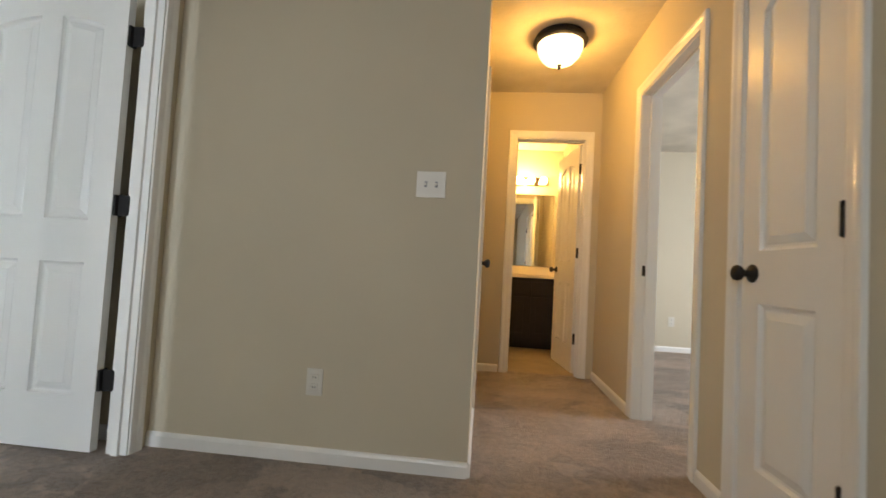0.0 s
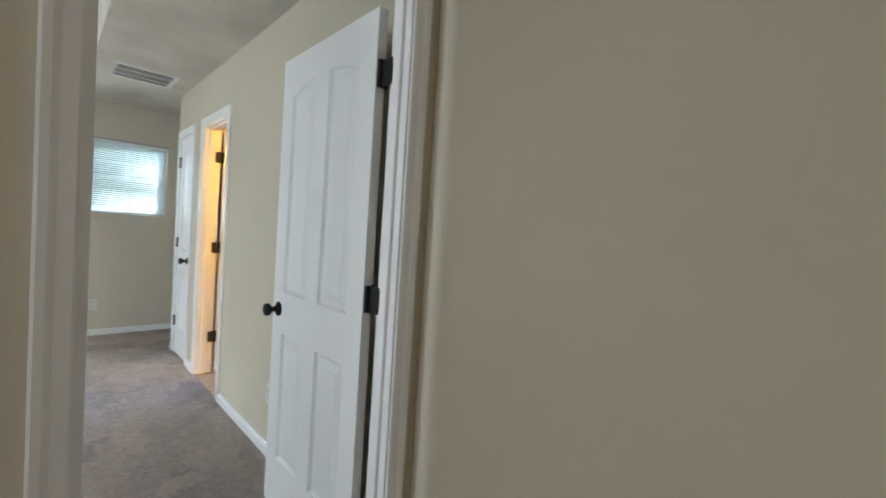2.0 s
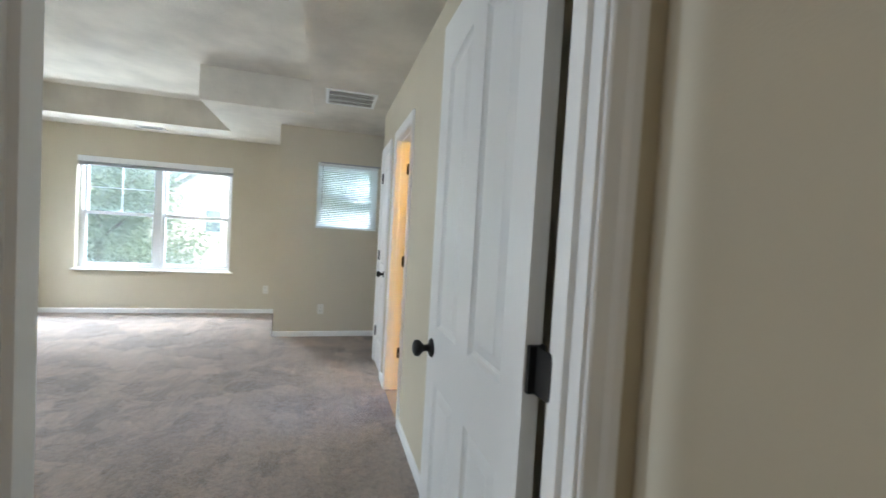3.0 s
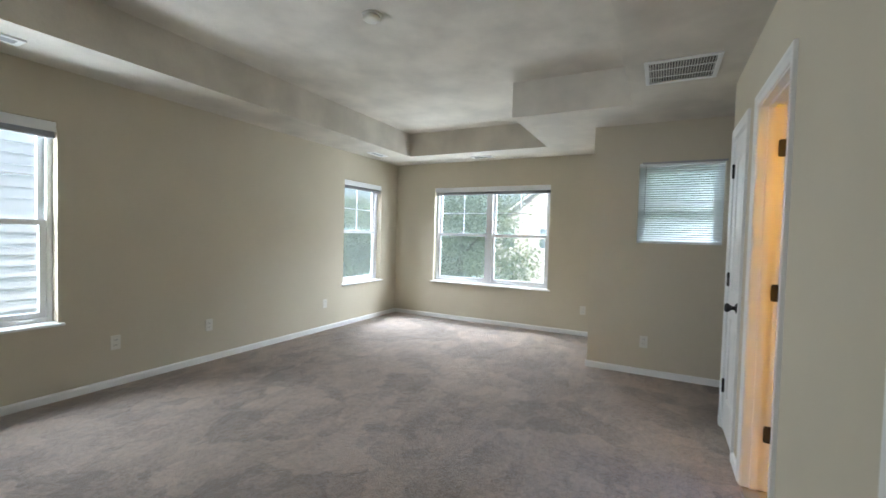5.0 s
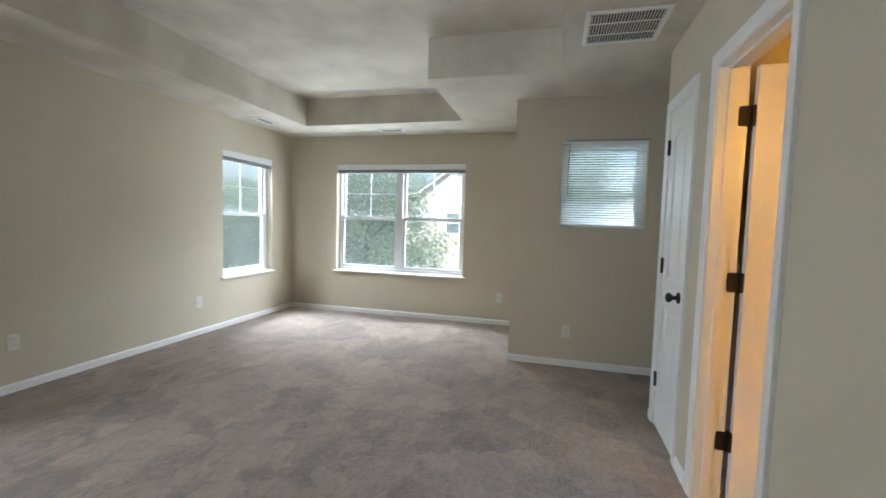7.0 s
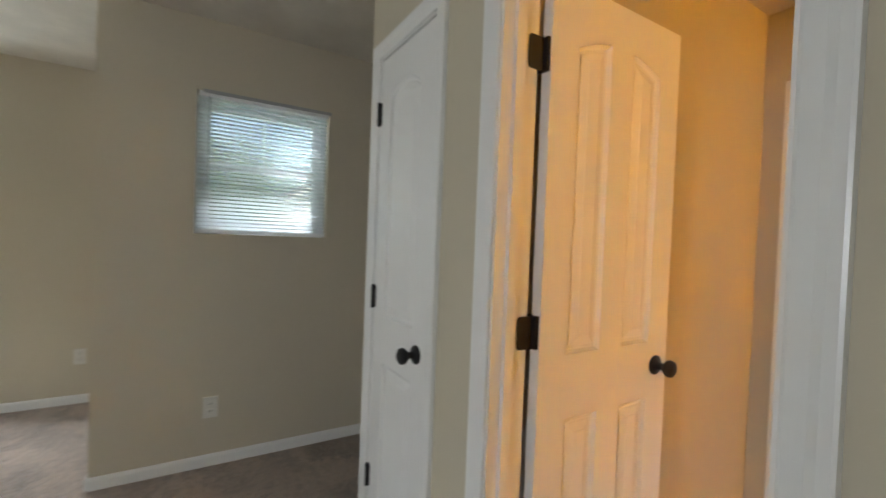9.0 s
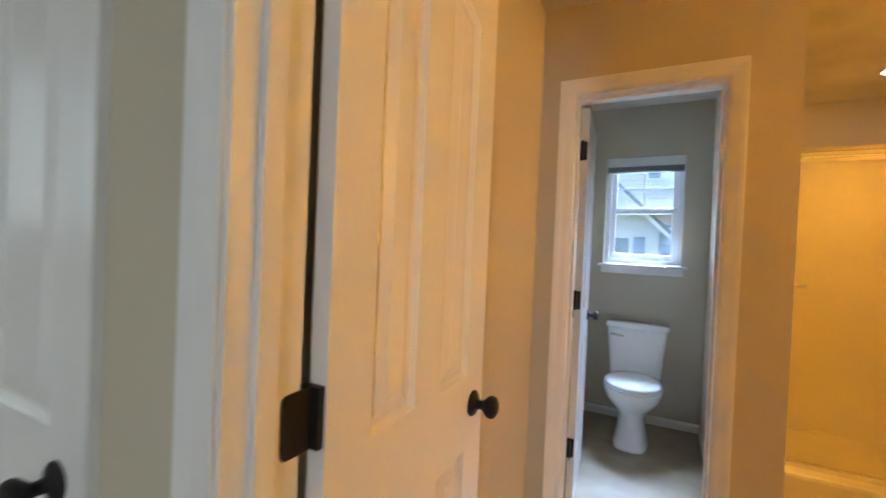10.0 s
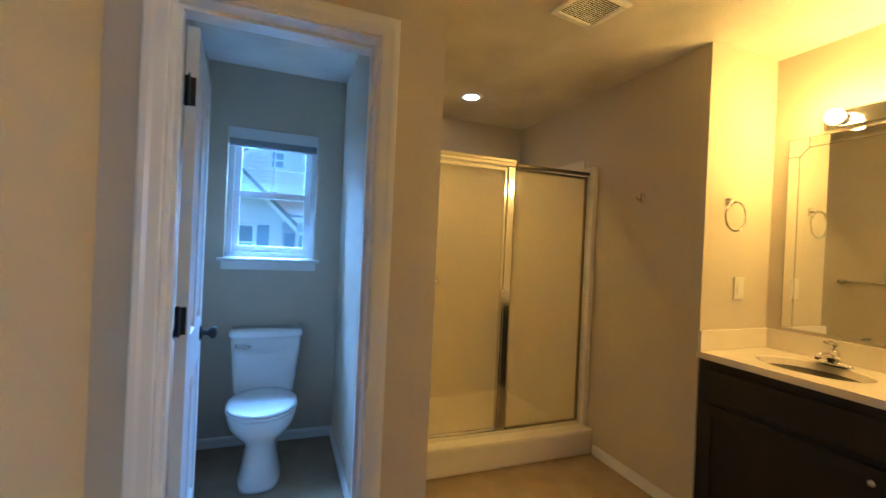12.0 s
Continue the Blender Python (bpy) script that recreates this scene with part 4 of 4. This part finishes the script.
for x0, x1 in ((X0 + 0.022, -2.025), (-1.972, X1 - 0.022)):
    door = part("glass_door", boxed(x0 + 0.006, x1 - 0.006, YD - 0.003, YD + 0.003, 0.196, 1.852), SHOWER, sh, "rippled obscure glass")
    door.visible_shadow = False
    e = 0.019 if x0 < -2.5 else 0.008
    for b in ((x0 + 0.001, x0 + e, 0.190, 1.860), (x1 - e, x1 - 0.001, 0.190, 1.860), (x0 + e, x1 - e, 0.190, 0.193 + e), (x0 + e, x1 - e, 1.855 - e, 1.860)):
        part("door_rail", boxed(b[0], b[1], YD - 0.009, YD + 0.009, b[2], b[3], bevel=0.002), CHROME if x0 < -2.5 else SEAL, door)
part("pull_handle", boxed(-2.052, -2.030, YD - 0.04, YD - 0.010, 0.20, 1.09, bevel=0.006), CHROME, sh, "chrome pull")

rl = thing("recessed_light", pose(-2.10, 5.05, 2.44), "lit recessed downlight over the shower", "lamp")
part("trim", lathe(bmesh.new(), ((0.058, -0.006), (0.082, -0.005), (0.086, -0.0005)), 32), PLATE, rl)
part("lens", lathe(bmesh.new(), ((0.02, -0.012), (0.045, -0.011), (0.057, -0.0065)), 32), LENS, rl, "lit lens", True).visible_shadow = False

tr = thing("towel_ring", pose(-1.185, 3.775, 1.635), "chrome towel ring on the bathroom wall", "towel ring")
part("mount", boxed(-0.022, 0.022, -0.012, 0, -0.022, 0.022, bevel=0.004), CHROME, tr)
part("arm", tube(bmesh.new(), ((0, -0.010, 0), (0, -0.045, -0.002)), 0.009, 10), CHROME, tr, smooth=True)
part("ring", tube(bmesh.new(), [(0.075 * math.sin(a), -0.048, -0.075 + 0.075 * math.cos(a)) for a in [2 * math.pi * i / 36 for i in range(37)]], 0.0055, 8), CHROME, tr, smooth=True)
tb = thing("towel_bar", pose(-2.82, 4.10, 1.20, 0, 0, 90), "chrome towel bar on the bathroom wall", "towel bar")
for x in (-0.28, 0.28):
    part("post", lathe(bmesh.new(), ((0.026, 0), (0.024, 0.008), (0.011, 0.016), (0.011, 0.06), (0.014, 0.066)), 16, Matrix.Translation((x, 0, 0)) @ pose(0, 0, 0, 90)), CHROME, tb, smooth=True)
part("bar", tube(bmesh.new(), ((-0.28, -0.055, 0), (0.28, -0.055, 0)), 0.009, 12), CHROME, tb, smooth=True)
hk = thing("robe_hook", pose(-1.34, 4.18, 1.685, 0, 0, -90), "small metal robe hook on the wall", "hook")
part("hook_plate", loft(bmesh.new(), [[Vector((p.x, -y, p.y)) for p in oval(0, 0, 0, 0.017 * k, 0.036 * k, 20)] for y, k in ((0.0, 1), (0.006, 1), (0.009, 0.8))]), NICKEL, hk)
part("prong", tube(bmesh.new(), ((0, -0.006, -0.01), (0, -0.035, -0.014), (0, -0.045, 0.004)), 0.006, 10), NICKEL, hk, smooth=True)

# ---- outside ----
G = -3.0
structure("ground", boxed(-400, 400, -400, 400, G - 0.5, G), GRASS, "green lawn around the houses", "ground")
structure("road", boxed(-26, -20.5, -200, 200, G, G + 0.02), ASPHALT, "asphalt residential street", "road")
structure("pavement", boxed(-18.9, -17.7, -200, 200, G, G + 0.05), material("concrete", (0.5, 0.48, 0.45), 0.9, vary=0.15, scale=3), "pale concrete pavement", "pavement")


def house(name, m, w, d, eaves, peak, windows, mat, label, shutters=False, lap=0.18, gable=True):
    """House with lap siding on its front (local y = 0, looking to -y), a gable or a hip seen from the eaves, and framed windows."""
    h = thing(name, m, label, "house")
    top = peak if gable else eaves
    half = lambda z: w / 2 if z <= eaves else max(w / 2 * (peak - z) / (peak - eaves), 0.03)
    body = [(-w / 2, 0), (w / 2, 0), (w / 2, eaves)] + ([(0, peak)] if gable else []) + [(-w / 2, eaves)]
    part("wall", loft(bmesh.new(), [[Vector((x, y, z)) for x, z in body] for y in (0.03, d)]), mat, h)
    bm = bmesh.new()
    z = 0.0
    while z < top - 0.05:
        e = half(min(z + lap, top - 0.02))
        e0 = half(z)
        vs = [bm.verts.new(p) for p in ((-e0, -0.02, z), (e0, -0.02, z), (e, 0.028, z + lap), (-e, 0.028, z + lap), (-e0, 0.03, z), (e0, 0.03, z))]
        bm.faces.new(vs[:4]), bm.faces.new((vs[4], vs[5], vs[1], vs[0]))
        z += lap
    tagged(part("siding", bm, mat, h, "horizontal lap siding"), kind="stuff")
    bm = bmesh.new()
    if gable:
        for sx in (-1, 1):
            o, t = 0.45, 0.16
            a, b = Vector((0, 0, peak + 0.05)), Vector((sx * (w / 2 + o), 0, eaves - o * (peak - eaves) / (w / 2) + 0.05))
            loft(bm, [[p + Vector((0, y, dz)) for p, dz in ((a, 0), (b, 0), (b, t), (a, t))] for y in (-0.4, d + 0.4)])
            r = bmesh.new()
            loft(r, [[p + Vector((0, y, dz)) for p, dz in ((a, -0.16), (b, -0.16), (b, 0.0), (a, 0.0))] for y in (-0.42, -0.38)])
            part("fascia", r, WHITE, h)
    else:
        loft(bm, [[Vector((x, -0.45, eaves)), Vector((x, d / 2, peak)), Vector((x, d + 0.45, eaves)), Vector((x, d / 2, peak + 0.15)), Vector((x, -0.45, eaves + 0.15))][:5] for x in (-w / 2 - 0.4, w / 2 + 0.4)])
        part("fascia", boxed(-w / 2 - 0.4, w / 2 + 0.4, -0.48, -0.44, eaves - 0.12, eaves + 0.06), WHITE, h)
    part("roof", bm, ROOF, h, "dark shingle roof")
    for x, z, ww, hh in windows:
        bm = bmesh.new()
        t = 0.11
        for b in ((x - ww / 2 - t, x - ww / 2, z, z + hh), (x + ww / 2, x + ww / 2 + t, z, z + hh), (x - ww / 2 - t, x + ww / 2 + t, z - t, z), (x - ww / 2 - t, x + ww / 2 + t, z + hh, z + hh + t)):
            box(bm, b[0], b[1], -0.06, 0.02, b[2], b[3])
        box(bm, x - ww / 2, x + ww / 2, -0.045, 0.02, z + hh / 2 - 0.03, z + hh / 2 + 0.03)
        win = part("window", bm, WHITE, h, "white window trim")
        part("pane", boxed(x - ww / 2, x + ww / 2, -0.035, 0.015, z, z + hh), DARKGL, win)
        if shutters:
            for sx in (-1, 1):
                c = x + sx * (ww / 2 + t + 0.2)
                part("shutter", boxed(c - 0.18, c + 0.18, -0.055, 0.02, z - 0.05, z + hh + 0.05, bevel=0.01), SHUTTER, h, "blue-grey shutter")
    return h


house("neighbour_house", pose(-1.2, -5.6, G, 0, 0, 180), 9.0, 9, 6.4, 8.2, [(1.15, 3.76, 0.84, 1.42), (-2.4, 3.76, 0.84, 1.42)], SIDING, "pale grey vinyl-sided house close beside the windows", lap=0.14, gable=False)
# facing the toilet window
house("gabled_house", pose(-6.2, 17.0, G, 0, 0, 0), 5.6, 9, 5.15, 7.9, [(1.55, 3.7, 0.75, 1.05), (-1.2, 3.7, 0.75, 1.05)], SIDING3, "pale-sided gabled house with blue shutters", True)
house("long_house", pose(0.9, 18.2, G, 0, 0, 0), 9.0, 2.6, 5.1, 5.75, [(-3.35, 3.5, 0.75, 1.05), (0.6, 3.5, 0.75, 1.05)], SIDING, "pale grey low wing of a house with blue shutters", True, gable=False)
house("rear_gabled_house", pose(-3.7, 21.6, G, 0, 0, 0), 8.4, 8, 5.5, 8.85, [(0.0, 7.45, 0.45, 0.6)], SIDING3, "tall pale-sided gabled house behind the low wing", lap=0.2)
# across the street
house("street_house", pose(-33, -6.2, G, 0, 0, 90), 8, 9, 5.6, 8.6, [(-3.0, 3.5, 1.0, 1.5), (0, 3.5, 1.0, 1.5), (3.0, 3.5, 1.0, 1.5), (-3, 0.8, 1.0, 1.5), (3, 0.8, 1.0, 1.5)], SIDING2, "cream house across the street")
house("corner_house", pose(-21, 5.7, G, 0, 0, 90), 4.4, 8, 4.9, 6.4, [(0.6, 2.6, 0.9, 1.3)], SIDING2, "white gabled house behind the trees")


def tree(name, m, height, spread, leaves, seed, label):
    rnd = random.Random(seed)
    t = thing(name, m, label, "tree", "street trees")
    bm = bmesh.new()
    tube(bm, ((0, 0, -0.1), (0.05, 0.02, height * 0.2), (-0.04, 0.06, height * 0.45), (0.03, 0, height * 0.8)), (0.2, 0.15, 0.11, 0.04), 10)
    tips = []
    for i in range(11):
        a, z = rnd.uniform(0, 6.28), height * rnd.uniform(0.22, 0.7)
        r, up = spread * rnd.uniform(0.45, 0.9), height * rnd.uniform(0.08, 0.25)
        end = Vector((r * math.cos(a), r * math.sin(a), z + up))
        tube(bm, ((0, 0, z), end * 0.5 + Vector((0, 0, z * 0.5 + 0.1)), end), (0.07, 0.045, 0.015), 6)
        tips += [end, end * 0.6 + Vector((0, 0, z * 0.4))]
    part("trunk", bm, BARK, t, smooth=True)
    for i in range(26):
        a, q = rnd.uniform(0, 6.28), rnd.uniform(-0.85, 0.95)
        r = spread * math.sqrt(1 - q * q) * rnd.uniform(0.55, 1.0)
        tips.append(Vector((r * math.cos(a), r * math.sin(a), height * (0.58 + 0.40 * q))))
    verts, faces = [], []
    for i in range(leaves):
        c = rnd.choice(tips)
        p = c + Vector((rnd.gauss(0, 1), rnd.gauss(0, 1), rnd.gauss(0, 0.8))) * spread * 0.19
        u = Vector((rnd.gauss(0, 1), rnd.gauss(0, 1), rnd.gauss(0, 1))).normalized()
        v = u.cross(Vector((rnd.gauss(0, 1), rnd.gauss(0, 1), rnd.gauss(0, 1)))).normalized()
        s = rnd.uniform(0.04, 0.085)
        k = len(verts)
        verts += [p - u * s, p + v * s * 0.5, p + u * s, p - v * s * 0.5]
        faces.append((k, k + 1, k + 2, k + 3))
    me = bpy.data.meshes.new("crown")
    me.from_pydata([tuple(v) for v in verts], [], faces)
    me.materials.append(LEAF)
    cr = new("crown", me)
    cr.parent = t
    tagged(cr, "leafy green crown", kind="stuff")
    return t


tree_a = tree("tree", pose(-15.5, -5.3, G), 7.2, 2.7, 34000, 3, "broad leafy green tree outside the bedroom windows")
tree_b = tree("tree", pose(-19.5, 2.2, G), 7.2, 2.3, 30000, 8, "tall leafy green street tree")
for src, x, y, r, s in ((tree_b, -22, -10.5, 80, 0.95), (tree_a, -17.2, -12.6, 30, 0.78), (tree_a, -29, -21, 200, 0.95), (tree_b, -27.0, 1.2, 140, 1.0), (tree_a, -27, 9.2, 250, 1.1), (tree_b, -21, -22, 300, 0.9),
                        (tree_b, -44, -16, 60, 1.2), (tree_a, -46, 4, 10, 1.25), (tree_b, -44, -34, 100, 1.2)):
    made = copy_thing(src, pose(x, y, G, 0, 0, r))
    made.scale = (s, s, s)


def car(m, label):
    c = thing("parked_car", m, label, "car", "parked cars")
    prof = [(-2.2, 0.35), (-2.25, 0.75), (-2.1, 0.95), (-1.2, 1.02), (-0.55, 1.42), (0.75, 1.45), (1.5, 1.02), (2.15, 0.95), (2.25, 0.6), (2.2, 0.35)]
    part("body", loft(bmesh.new(), [[Vector((x, y, z if z < 1.1 or abs(y) < 0.7 else 1.1 + (z - 1.1) * 0.3)) for x, z in prof] for y in (-0.88, -0.68, 0.68, 0.88)]), CARP, c, smooth=False)
    for sy in (-0.885, 0.885):
        part("window", boxed(-0.85, 1.1, min(sy, sy * 0.95), max(sy, sy * 0.95), 1.02, 1.2), DARKGL, c, "dark side window")
        for x in (-1.35, 1.4):
            part("wheel", lathe(bmesh.new(), ((0.15, -0.1), (0.32, -0.1), (0.33, 0.0), (0.32, 0.1), (0.15, 0.1)), 20, pose(x, sy * 0.93, 0.33, 90)), RUBBER, c)


car(pose(-20.6, -14.6, G + 0.02, 0, 0, 90), "white parked car by the street")
car(pose(-22.0, -3.3, G + 0.02, 0, 0, 90), "pale parked car by the pavement")
